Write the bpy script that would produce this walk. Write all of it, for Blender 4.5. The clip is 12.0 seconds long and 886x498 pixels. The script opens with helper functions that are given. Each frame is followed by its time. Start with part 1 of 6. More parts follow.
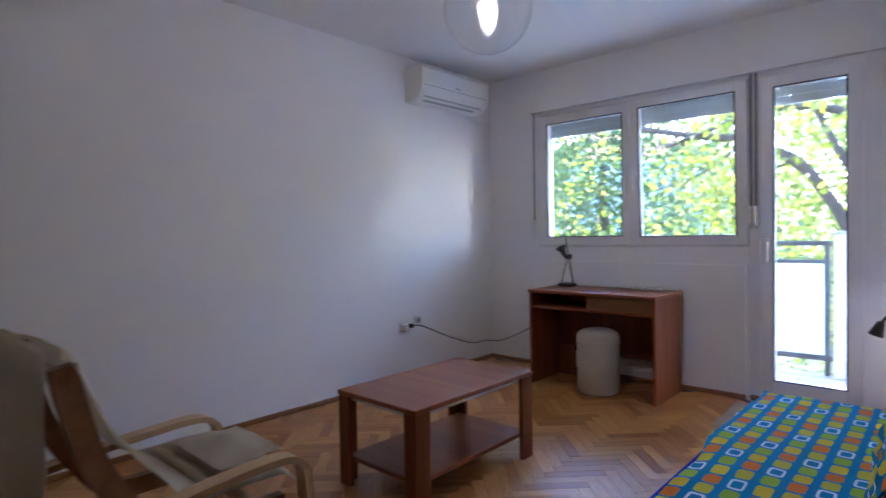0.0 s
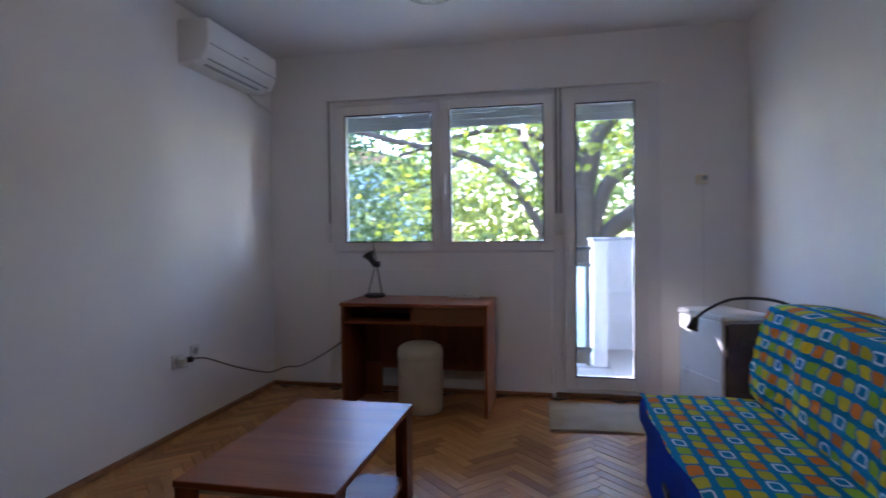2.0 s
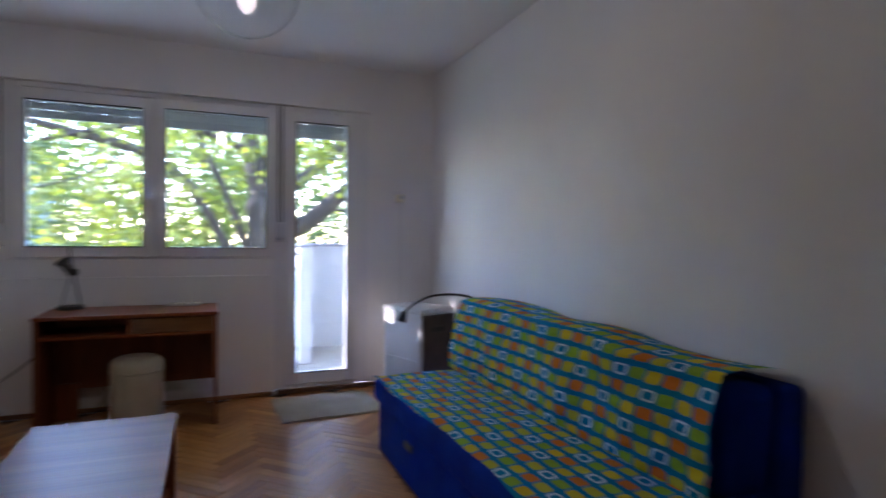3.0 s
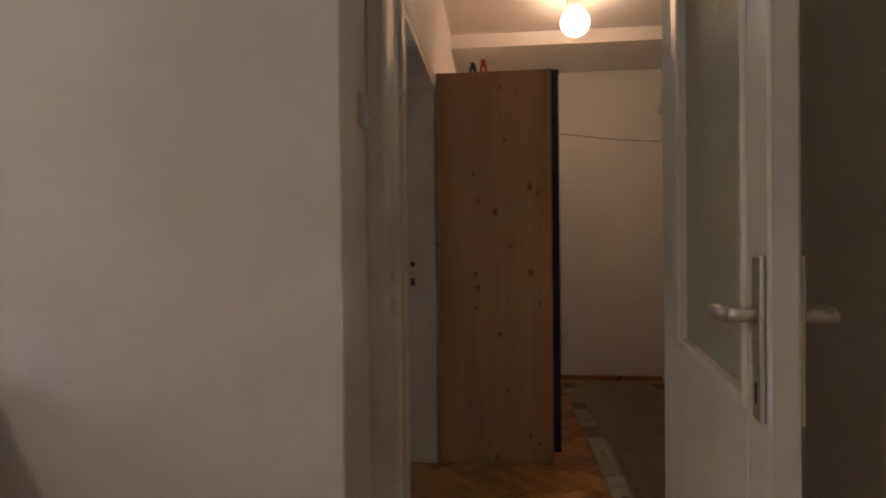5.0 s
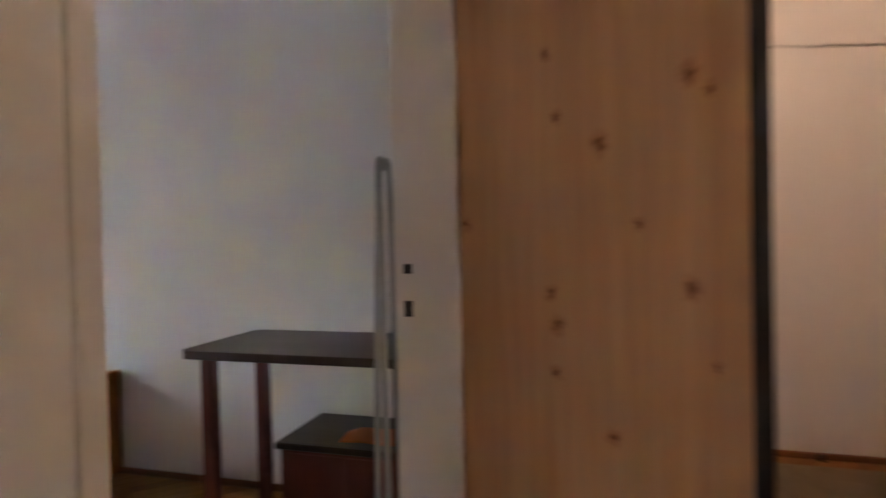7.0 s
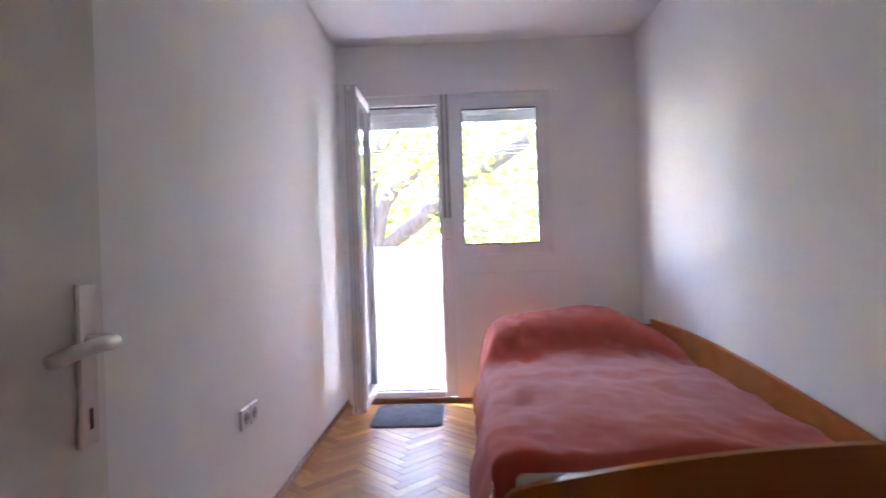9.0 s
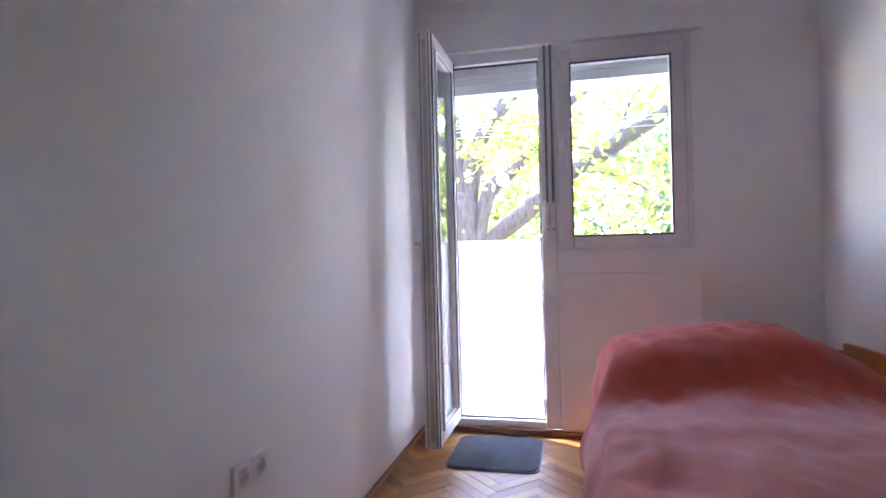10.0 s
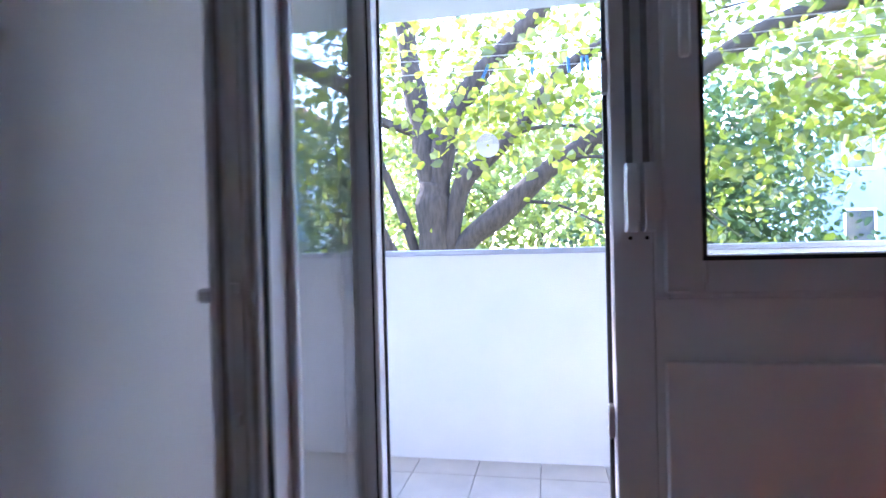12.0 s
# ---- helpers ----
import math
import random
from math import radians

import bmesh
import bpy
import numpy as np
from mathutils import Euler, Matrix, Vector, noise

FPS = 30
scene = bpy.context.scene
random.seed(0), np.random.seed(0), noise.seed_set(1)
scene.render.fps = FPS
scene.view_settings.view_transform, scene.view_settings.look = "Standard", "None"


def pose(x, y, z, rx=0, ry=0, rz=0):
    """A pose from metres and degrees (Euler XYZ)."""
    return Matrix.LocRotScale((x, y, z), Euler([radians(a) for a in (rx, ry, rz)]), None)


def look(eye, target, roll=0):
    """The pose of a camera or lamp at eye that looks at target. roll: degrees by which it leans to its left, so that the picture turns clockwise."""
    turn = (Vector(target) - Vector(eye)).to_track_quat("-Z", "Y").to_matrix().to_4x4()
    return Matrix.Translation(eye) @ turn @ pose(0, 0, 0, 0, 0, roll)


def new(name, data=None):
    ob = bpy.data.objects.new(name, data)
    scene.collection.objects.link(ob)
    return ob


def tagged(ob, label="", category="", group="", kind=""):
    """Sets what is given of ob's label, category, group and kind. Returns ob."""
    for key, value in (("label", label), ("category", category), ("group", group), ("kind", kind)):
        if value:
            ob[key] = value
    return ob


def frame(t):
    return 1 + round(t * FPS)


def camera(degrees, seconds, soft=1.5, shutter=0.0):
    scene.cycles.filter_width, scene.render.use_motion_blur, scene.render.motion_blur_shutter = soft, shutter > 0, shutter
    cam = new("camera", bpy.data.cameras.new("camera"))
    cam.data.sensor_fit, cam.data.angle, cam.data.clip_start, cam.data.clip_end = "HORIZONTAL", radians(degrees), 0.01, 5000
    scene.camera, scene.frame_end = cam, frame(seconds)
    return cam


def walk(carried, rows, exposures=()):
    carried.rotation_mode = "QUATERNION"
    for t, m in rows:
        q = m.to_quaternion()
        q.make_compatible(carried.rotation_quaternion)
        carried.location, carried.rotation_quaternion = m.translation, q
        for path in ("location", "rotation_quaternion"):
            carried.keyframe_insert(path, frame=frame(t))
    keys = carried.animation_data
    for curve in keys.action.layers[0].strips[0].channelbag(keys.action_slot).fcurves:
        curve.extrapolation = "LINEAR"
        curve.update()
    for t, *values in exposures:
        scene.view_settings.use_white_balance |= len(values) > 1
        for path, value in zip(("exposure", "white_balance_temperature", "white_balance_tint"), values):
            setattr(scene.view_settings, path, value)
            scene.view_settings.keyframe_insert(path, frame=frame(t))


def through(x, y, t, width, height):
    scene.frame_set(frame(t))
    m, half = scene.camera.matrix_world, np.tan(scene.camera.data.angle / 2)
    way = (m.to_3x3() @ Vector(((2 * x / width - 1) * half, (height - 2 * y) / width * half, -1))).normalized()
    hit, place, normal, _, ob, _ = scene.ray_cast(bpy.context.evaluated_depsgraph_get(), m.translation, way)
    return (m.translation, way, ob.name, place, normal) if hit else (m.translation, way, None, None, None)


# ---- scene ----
cam = camera(76.9, 12.0, shutter=0.5)
PATH = [
    (0, (-0.257, -4.261, 1.176), (-1.606, -2.785, 1.125), -1.0),
    (0.5, (-0.446, -4.136, 1.153), (-1.589, -2.495, 1.107), -1.0),
    (1, (-0.702, -4.024, 1.167), (-1.7, -2.292, 1.118), -1.1),
    (1.5, (-0.989, -4.029, 1.168), (-1.763, -2.186, 1.114), -0.8),
    (2, (-1.264, -4.134, 1.183), (-1.669, -2.176, 1.136), -0.6),
    (2.5, (-1.486, -4.314, 1.194), (-1.412, -2.316, 1.147), -0.1),
    (3, (-1.756, -4.477, 1.226), (-0.987, -2.631, 1.187), 0.6),
    (3.3, (-1.9, -4.541, 1.189), (-0.793, -2.875, 1.177), 0.7),
    (3.5, (-1.939, -4.554, 1.173), (-0.655, -3.021, 1.171), 0.5),
    (3.7, (-1.949, -4.598, 1.157), (-0.499, -3.221, 1.172), 0.6),
    (5.3, (-1.062, -4.608, 1.122), (0.935, -4.509, 1.09), -0.7),
    (5.5, (-0.899, -4.626, 1.119), (1.098, -4.534, 1.086), -0.7),
    (5.9, (-0.531, -4.606, 1.121), (1.469, -4.637, 1.084), -0.6),
    (6, (-0.427, -4.603, 1.127), (1.569, -4.722, 1.089), -0.5),
    (6.3, (-0.224, -4.599, 1.115), (1.758, -4.862, 1.086), -0.9),
    (6.5, (-0.071, -4.591, 1.083), (1.917, -4.811, 1.082), -1.5),
    (6.6, (0.012, -4.595, 1.083), (2.01, -4.688, 1.087), -1.5),
    (8.3, (1.069, -4.46, 1.105), (1.657, -2.549, 1.082), -3.3),
    (8.5, (1.132, -4.374, 1.106), (1.484, -2.405, 1.09), -2.8),
    (9, (1.188, -4.063, 1.118), (1.114, -2.065, 1.115), -1.9),
    (9.5, (1.242, -3.719, 1.106), (0.871, -1.754, 1.097), -1.7),
    (10, (1.208, -3.255, 1.087), (0.748, -1.308, 1.085), -1.4),
    (10.5, (1.127, -2.735, 1.05), (0.699, -0.781, 1.064), -1.3),
    (11, (1.025, -2.147, 1.107), (0.672, -0.179, 1.098), -1.2),
    (11.5, (0.957, -1.66, 1.152), (0.554, 0.299, 1.139), -1.2),
    (12, (0.892, -1.214, 1.178), (0.525, 0.752, 1.164), -1.4),
]
walk(cam, [(t, look(*p)) for t, *p in PATH],
     exposures=[(0.0, 5.45, 5550, 33), (1.0, 5.0, 5600, 33), (2.5, 4.65, 5800, 30), (3.7, 4.85, 6250, 31), (5.3, 5.95, 7700, 35), (6.0, 6.62, 7450, 35), (6.7, 7.05, 6900, 37), (8.3, 7.1, 6850, 39), (9.0, 6.8, 6600, 40), (10.0, 6.35, 6250, 39), (11.0, 5.7, 5800, 36), (12.0, 4.85, 5680, 32)])

# ---- sky, sun, lamps ----
SUN_AZ = math.atan2(-1.7, 1.0)          # the sun stands to the west of the facade's normal
SUN_EL = radians(27.0)
world = bpy.data.worlds.new("sky")
world.use_nodes = True
scene.world = world
wn = world.node_tree.nodes
sky = wn.new("ShaderNodeTexSky")
sky.sky_type, sky.sun_disc = "NISHITA", False
sky.sun_elevation, sky.sun_rotation = SUN_EL, SUN_AZ
sky.dust_density = 0.0
world.node_tree.links.new(sky.outputs[0], wn["Background"].inputs[0])
wn["Background"].inputs[1].default_value = 0.15
sun_data = bpy.data.lights.new("sun", "SUN")
sun_data.energy, sun_data.angle, sun_data.color = 1.2, radians(0.6), (1.0, 0.95, 0.86)
sun = new("sun", sun_data)
sun_dir = Vector((math.sin(SUN_AZ) * math.cos(SUN_EL), math.cos(SUN_AZ) * math.cos(SUN_EL), math.sin(SUN_EL)))
sun.matrix_world = look(sun_dir * 40, (0, 0, 0))


def bulb_light(name, place, watts, colour, radius):
    d = bpy.data.lights.new(name, "POINT")
    d.energy, d.color, d.shadow_soft_size = watts, colour, radius
    ob = new(name, d)
    ob.location = place
    return ob


bulb_light("pendant_light", (-1.645, -2.45, 2.10), 0.19, (1.0, 0.89, 0.72), 0.04)
bulb_light("hall_light", (2.15, -5.08, 2.33), 0.026, (1.0, 0.74, 0.48), 0.09)


# ---- materials ----
def nodes_of(name):
    m = bpy.data.materials.new(name)
    m.use_nodes = True
    return m, m.node_tree.nodes, m.node_tree.links, m.node_tree.nodes["Principled BSDF"]


def paint(name, c1, c2, rough=0.6, scale=6.0, bump=0.05, fine=120.0, metal=0.0, stretch=(1, 1, 1), spec=0.5, sheen=0.0, coat=0.0, detail=4.0):
    """Two colours mixed by coarse noise, with fine relief."""
    m, n, l, b = nodes_of(name)
    tc = n.new("ShaderNodeTexCoord")
    mp = n.new("ShaderNodeMapping")
    mp.inputs["Scale"].default_value = stretch
    l.new(tc.outputs["Object"], mp.inputs[0])
    a = n.new("ShaderNodeTexNoise")
    a.inputs["Scale"].default_value, a.inputs["Detail"].default_value = scale, detail
    l.new(mp.outputs[0], a.inputs["Vector"])
    ramp = n.new("ShaderNodeValToRGB")
    ramp.color_ramp.elements[0].position, ramp.color_ramp.elements[1].position = 0.3, 0.7
    ramp.color_ramp.elements[0].color, ramp.color_ramp.elements[1].color = (*c1, 1), (*c2, 1)
    l.new(a.outputs[0], ramp.inputs[0])
    l.new(ramp.outputs[0], b.inputs["Base Color"])
    f = n.new("ShaderNodeTexNoise")
    f.inputs["Scale"].default_value, f.inputs["Detail"].default_value = fine, 3
    l.new(mp.outputs[0], f.inputs["Vector"])
    bp = n.new("ShaderNodeBump")
    bp.inputs["Strength"].default_value, bp.inputs["Distance"].default_value = bump, 0.01
    l.new(f.outputs[0], bp.inputs["Height"])
    l.new(bp.outputs[0], b.inputs["Normal"])
    rr = n.new("ShaderNodeMapRange")
    rr.inputs[3].default_value, rr.inputs[4].default_value = max(rough - 0.08, 0.02), min(rough + 0.08, 1)
    l.new(a.outputs[0], rr.inputs[0])
    l.new(rr.outputs[0], b.inputs["Roughness"])
    b.inputs["Metallic"].default_value, b.inputs["Specular IOR Level"].default_value = metal, spec
    b.inputs["Sheen Weight"].default_value, b.inputs["Coat Weight"].default_value = sheen, coat
    return m


def wood(name, c1, c2, axis=0, rough=0.35, grain=1.0, coat=0.1, knots=()):
    """Wood with grain along the object's axis 0, 1 or 2; knots: (y, z, radius) of dark knots."""
    m, n, l, b = nodes_of(name)
    tc = n.new("ShaderNodeTexCoord")
    mp = n.new("ShaderNodeMapping")
    sc = [14.0 * grain] * 3
    sc[axis] = 0.8 * grain
    mp.inputs["Scale"].default_value = sc
    l.new(tc.outputs["Object"], mp.inputs[0])
    a = n.new("ShaderNodeTexNoise")
    a.inputs["Scale"].default_value, a.inputs["Detail"].default_value, a.inputs["Distortion"].default_value = 1.0, 6, 0.6
    l.new(mp.outputs[0], a.inputs["Vector"])
    f = n.new("ShaderNodeTexNoise")
    f.inputs["Scale"].default_value, f.inputs["Detail"].default_value = 7.0, 4
    l.new(mp.outputs[0], f.inputs["Vector"])
    add = n.new("ShaderNodeMath")
    add.operation = "MULTIPLY_ADD"
    add.inputs[1].default_value = 0.35
    l.new(f.outputs[0], add.inputs[0])
    l.new(a.outputs[0], add.inputs[2])
    ramp = n.new("ShaderNodeValToRGB")
    ramp.color_ramp.elements[0].position, ramp.color_ramp.elements[1].position = 0.45, 0.95
    ramp.color_ramp.elements[0].color, ramp.color_ramp.elements[1].color = (*c1, 1), (*c2, 1)
    l.new(add.outputs[0], ramp.inputs[0])
    col = ramp.outputs[0]
    if knots:
        dn = n.new("ShaderNodeTexNoise")
        dn.inputs["Scale"].default_value, dn.inputs["Detail"].default_value = 55.0, 4
        l.new(tc.outputs["Object"], dn.inputs["Vector"])
        wv = n.new("ShaderNodeVectorMath")
        wv.operation = "MULTIPLY_ADD"
        wv.inputs[1].default_value = (0.0, 0.034, 0.034)
        l.new(dn.outputs["Color"], wv.inputs[0])
        l.new(tc.outputs["Object"], wv.inputs[2])
        for ky, kz, kr in knots:
            sub, ln_ = n.new("ShaderNodeVectorMath"), n.new("ShaderNodeVectorMath")
            sub.operation, ln_.operation = "MULTIPLY_ADD", "LENGTH"
            kr *= 0.62
            sub.inputs[1].default_value = (0.0, 1.0 / kr, 0.62 / kr)
            sub.inputs[2].default_value = (0.0, -(ky + 0.017) / kr, -(kz + 0.017) * 0.62 / kr)
            l.new(wv.outputs[0], sub.inputs[0])
            l.new(sub.outputs[0], ln_.inputs[0])
            ring = n.new("ShaderNodeValToRGB")
            e = ring.color_ramp.elements
            e[0].position, e[0].color = 0.24, (0.40, 0.29, 0.22, 1)
            e[1].position, e[1].color = 1.0, (1, 1, 1, 1)
            e.new(0.46).color = (0.80, 0.71, 0.64, 1)
            l.new(ln_.outputs["Value"], ring.inputs[0])
            mx = n.new("ShaderNodeMix")
            mx.data_type, mx.blend_type = "RGBA", "MULTIPLY"
            mx.inputs[0].default_value = 1.0
            l.new(col, mx.inputs[6])
            l.new(ring.outputs[0], mx.inputs[7])
            col = mx.outputs[2]
    l.new(col, b.inputs["Base Color"])
    bp = n.new("ShaderNodeBump")
    bp.inputs["Strength"].default_value, bp.inputs["Distance"].default_value = 0.12, 0.003
    l.new(f.outputs[0], bp.inputs["Height"])
    l.new(bp.outputs[0], b.inputs["Normal"])
    b.inputs["Roughness"].default_value, b.inputs["Coat Weight"].default_value = rough, coat
    b.inputs["Coat Roughness"].default_value, b.inputs["Specular IOR Level"].default_value = 0.15, 0.35
    return m


def parquet_material():
    m, n, l, b = nodes_of("oak_parquet")
    uv = n.new("ShaderNodeTexCoord")
    inf, geo = n.new("ShaderNodeObjectInfo"), n.new("ShaderNodeNewGeometry")
    add = n.new("ShaderNodeMath")
    add.operation = "ADD"
    l.new(inf.outputs["Random"], add.inputs[0])
    l.new(geo.outputs["Random Per Island"], add.inputs[1])
    fr = n.new("ShaderNodeMath")
    fr.operation = "FRACT"
    l.new(add.outputs[0], fr.inputs[0])
    off = n.new("ShaderNodeVectorMath")
    off.operation = "MULTIPLY_ADD"
    off.inputs[1].default_value = (2.2, 26, 1)
    comb = n.new("ShaderNodeCombineXYZ")
    k = n.new("ShaderNodeMath")
    k.operation = "MULTIPLY"
    k.inputs[1].default_value = 90
    l.new(fr.outputs[0], k.inputs[0])
    l.new(k.outputs[0], comb.inputs[0])
    l.new(k.outputs[0], comb.inputs[2])
    l.new(uv.outputs["UV"], off.inputs[0])
    l.new(comb.outputs[0], off.inputs[2])
    g = n.new("ShaderNodeTexNoise")
    g.inputs["Scale"].default_value, g.inputs["Detail"].default_value, g.inputs["Distortion"].default_value = 1.6, 6, 0.5
    l.new(off.outputs[0], g.inputs["Vector"])
    base = n.new("ShaderNodeValToRGB")
    e = base.color_ramp.elements
    e[0].position, e[0].color = 0.0, (0.35, 0.130, 0.030, 1)
    e[1].position, e[1].color = 1.0, (0.60, 0.285, 0.085, 1)
    mid = e.new(0.5)
    mid.color = (0.49, 0.21, 0.055, 1)
    l.new(fr.outputs[0], base.inputs[0])
    gr = n.new("ShaderNodeMapRange")
    gr.inputs[1].default_value, gr.inputs[2].default_value = 0.3, 0.75
    gr.inputs[3].default_value, gr.inputs[4].default_value = 0.72, 1.15
    l.new(g.outputs[0], gr.inputs[0])
    mul = n.new("ShaderNodeVectorMath")
    mul.operation = "SCALE"
    l.new(base.outputs[0], mul.inputs[0])
    l.new(gr.outputs[0], mul.inputs["Scale"])
    l.new(mul.outputs[0], b.inputs["Base Color"])
    ws = n.new("ShaderNodeTexNoise")
    ws.inputs["Scale"].default_value = 1.7
    l.new(geo.outputs["Position"], ws.inputs["Vector"])
    rr = n.new("ShaderNodeMapRange")
    rr.inputs[3].default_value, rr.inputs[4].default_value = 0.26, 0.46
    b.inputs["Specular IOR Level"].default_value = 0.35
    l.new(ws.outputs[0], rr.inputs[0])
    l.new(rr.outputs[0], b.inputs["Roughness"])
    bp = n.new("ShaderNodeBump")
    bp.inputs["Strength"].default_value, bp.inputs["Distance"].default_value = 0.08, 0.002
    l.new(g.outputs[0], bp.inputs["Height"])
    l.new(bp.outputs[0], b.inputs["Normal"])
    return m


def pattern_cloth():
    """Turquoise cloth printed with rounded blocks in rows; UV is in cells."""
    m, n, l, b = nodes_of("printed_cotton")
    uv = n.new("ShaderNodeUVMap")
    uv.uv_map = "cells"
    sep = n.new("ShaderNodeSeparateXYZ")
    l.new(uv.outputs[0], sep.inputs[0])

    def math_node(op, a, c=None, val=None):
        q = n.new("ShaderNodeMath")
        q.operation = op
        l.new(a, q.inputs[0])
        if c is not None:
            l.new(c, q.inputs[1])
        elif val is not None:
            q.inputs[1].default_value = val
        return q.outputs[0]

    fu, fv = math_node("FRACT", sep.outputs[0]), math_node("FRACT", sep.outputs[1])
    iu, iv = math_node("FLOOR", sep.outputs[0]), math_node("FLOOR", sep.outputs[1])

    def edge(f, half):
        d = math_node("SUBTRACT", f, val=0.5)
        return math_node("DIVIDE", math_node("ABSOLUTE", d), val=half)

    du, dv = edge(fu, 0.43), edge(fv, 0.33)
    p4 = math_node("ADD", math_node("POWER", du, val=5.0), math_node("POWER", dv, val=5.0))
    inside = math_node("LESS_THAN", p4, val=1.0)
    hole = math_node("LESS_THAN", math_node("ADD", math_node("POWER", du, val=6.0), math_node("POWER", dv, val=6.0)), val=0.10)
    idx = math_node("FLOORED_MODULO", math_node("ADD", iu, math_node("MULTIPLY", iv, val=2.0)), val=5.0)
    idx2 = math_node("DIVIDE", math_node("ADD", idx, val=0.5), val=5.0)
    ramp = n.new("ShaderNodeValToRGB")
    ramp.color_ramp.interpolation = "CONSTANT"
    e = ramp.color_ramp.elements
    e[0].position, e[0].color = 0.0, (0.60, 0.72, 0.82, 1)
    e[1].position, e[1].color = 0.2, (0.25, 0.43, 0.035, 1)
    for pos, c in ((0.4, (0.60, 0.46, 0.018)), (0.6, (0.62, 0.18, 0.018)), (0.8, (0.48, 0.45, 0.035))):
        e.new(pos).color = (*c, 1)
    l.new(idx2, ramp.inputs[0])
    isbox = math_node("LESS_THAN", idx, val=0.5)
    cut = math_node("MULTIPLY", isbox, hole)
    fac = math_node("SUBTRACT", inside, cut)
    mx = n.new("ShaderNodeMix")
    mx.data_type = "RGBA"
    l.new(fac, mx.inputs[0])
    mx.inputs[6].default_value = (0.0, 0.205, 0.41, 1)
    l.new(ramp.outputs[0], mx.inputs[7])
    l.new(mx.outputs[2], b.inputs["Base Color"])
    b.inputs["Roughness"].default_value, b.inputs["Sheen Weight"].default_value = 0.9, 0.0
    b.inputs["Specular IOR Level"].default_value = 0.15
    tc = n.new("ShaderNodeTexCoord")
    w = n.new("ShaderNodeTexNoise")
    w.inputs["Scale"].default_value = 400
    l.new(tc.outputs["Object"], w.inputs["Vector"])
    bp = n.new("ShaderNodeBump")
    bp.inputs["Strength"].default_value, bp.inputs["Distance"].default_value = 0.2, 0.002
    l.new(w.outputs[0], bp.inputs["Height"])
    l.new(bp.outputs[0], b.inputs["Normal"])
    return m


def velvet_material():
    """Plush with its brushed pile's sheen put into the colour, dark red to pale pink; y runs along the bed."""
    m, n, l, b = nodes_of("pink_plush_painted_sheen")
    tc, sp = n.new("ShaderNodeTexCoord"), n.new("ShaderNodeSeparateXYZ")
    l.new(tc.outputs["Object"], sp.inputs[0])
    no = n.new("ShaderNodeTexNoise")
    no.inputs["Scale"].default_value, no.inputs["Detail"].default_value = 4.5, 8
    l.new(tc.outputs["Object"], no.inputs["Vector"])
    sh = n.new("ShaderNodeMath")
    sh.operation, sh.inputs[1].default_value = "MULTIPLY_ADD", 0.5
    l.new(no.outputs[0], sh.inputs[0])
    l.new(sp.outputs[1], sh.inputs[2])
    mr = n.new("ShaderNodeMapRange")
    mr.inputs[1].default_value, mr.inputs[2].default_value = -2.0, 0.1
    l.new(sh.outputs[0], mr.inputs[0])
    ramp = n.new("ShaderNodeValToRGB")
    # paler bands paint the pile's sheen into the base colour
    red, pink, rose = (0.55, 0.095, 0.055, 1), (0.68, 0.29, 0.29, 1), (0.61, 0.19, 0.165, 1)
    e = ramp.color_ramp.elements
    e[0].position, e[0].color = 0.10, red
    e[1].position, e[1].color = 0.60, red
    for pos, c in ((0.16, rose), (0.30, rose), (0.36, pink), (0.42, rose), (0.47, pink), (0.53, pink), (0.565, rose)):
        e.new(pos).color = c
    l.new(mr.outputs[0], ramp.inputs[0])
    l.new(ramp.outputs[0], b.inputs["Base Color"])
    fi = n.new("ShaderNodeTexNoise")
    fi.inputs["Scale"].default_value, fi.inputs["Detail"].default_value = 240, 3
    l.new(tc.outputs["Object"], fi.inputs["Vector"])
    bp = n.new("ShaderNodeBump")
    bp.inputs["Strength"].default_value, bp.inputs["Distance"].default_value = 0.25, 0.008
    l.new(fi.outputs[0], bp.inputs["Height"])
    l.new(bp.outputs[0], b.inputs["Normal"])
    b.inputs["Roughness"].default_value, b.inputs["Sheen Weight"].default_value = 0.9, 0.45
    b.inputs["Sheen Tint"].default_value = (0.95, 0.58, 0.60, 1)
    b.inputs["Specular IOR Level"].default_value = 0.15
    return m


def glass_material(name, tint=(0.975, 0.985, 0.98), gloss=1.0):
    m = bpy.data.materials.new(name)
    m.use_nodes = True
    n, l = m.node_tree.nodes, m.node_tree.links
    n.remove(n["Principled BSDF"])
    t, g, f, x = n.new("ShaderNodeBsdfTransparent"), n.new("ShaderNodeBsdfGlossy"), n.new("ShaderNodeLayerWeight"), n.new("ShaderNodeMixShader")
    t.inputs[0].default_value = (*tint, 1)
    g.inputs["Roughness"].default_value = 0.02
    f.inputs["Blend"].default_value = 0.5
    p5 = n.new("ShaderNodeMath")
    p5.operation = "POWER"
    p5.inputs[1].default_value = 5.0
    l.new(f.outputs["Facing"], p5.inputs[0])
    s = n.new("ShaderNodeMath")
    s.operation = "MULTIPLY_ADD"
    s.inputs[1].default_value, s.inputs[2].default_value = 0.9 * gloss, 0.035 * gloss
    l.new(p5.outputs[0], s.inputs[0])
    l.new(s.outputs[0], x.inputs[0])
    l.new(t.outputs[0], x.inputs[1])
    l.new(g.outputs[0], x.inputs[2])
    l.new(x.outputs[0], n["Material Output"].inputs[0])
    return m


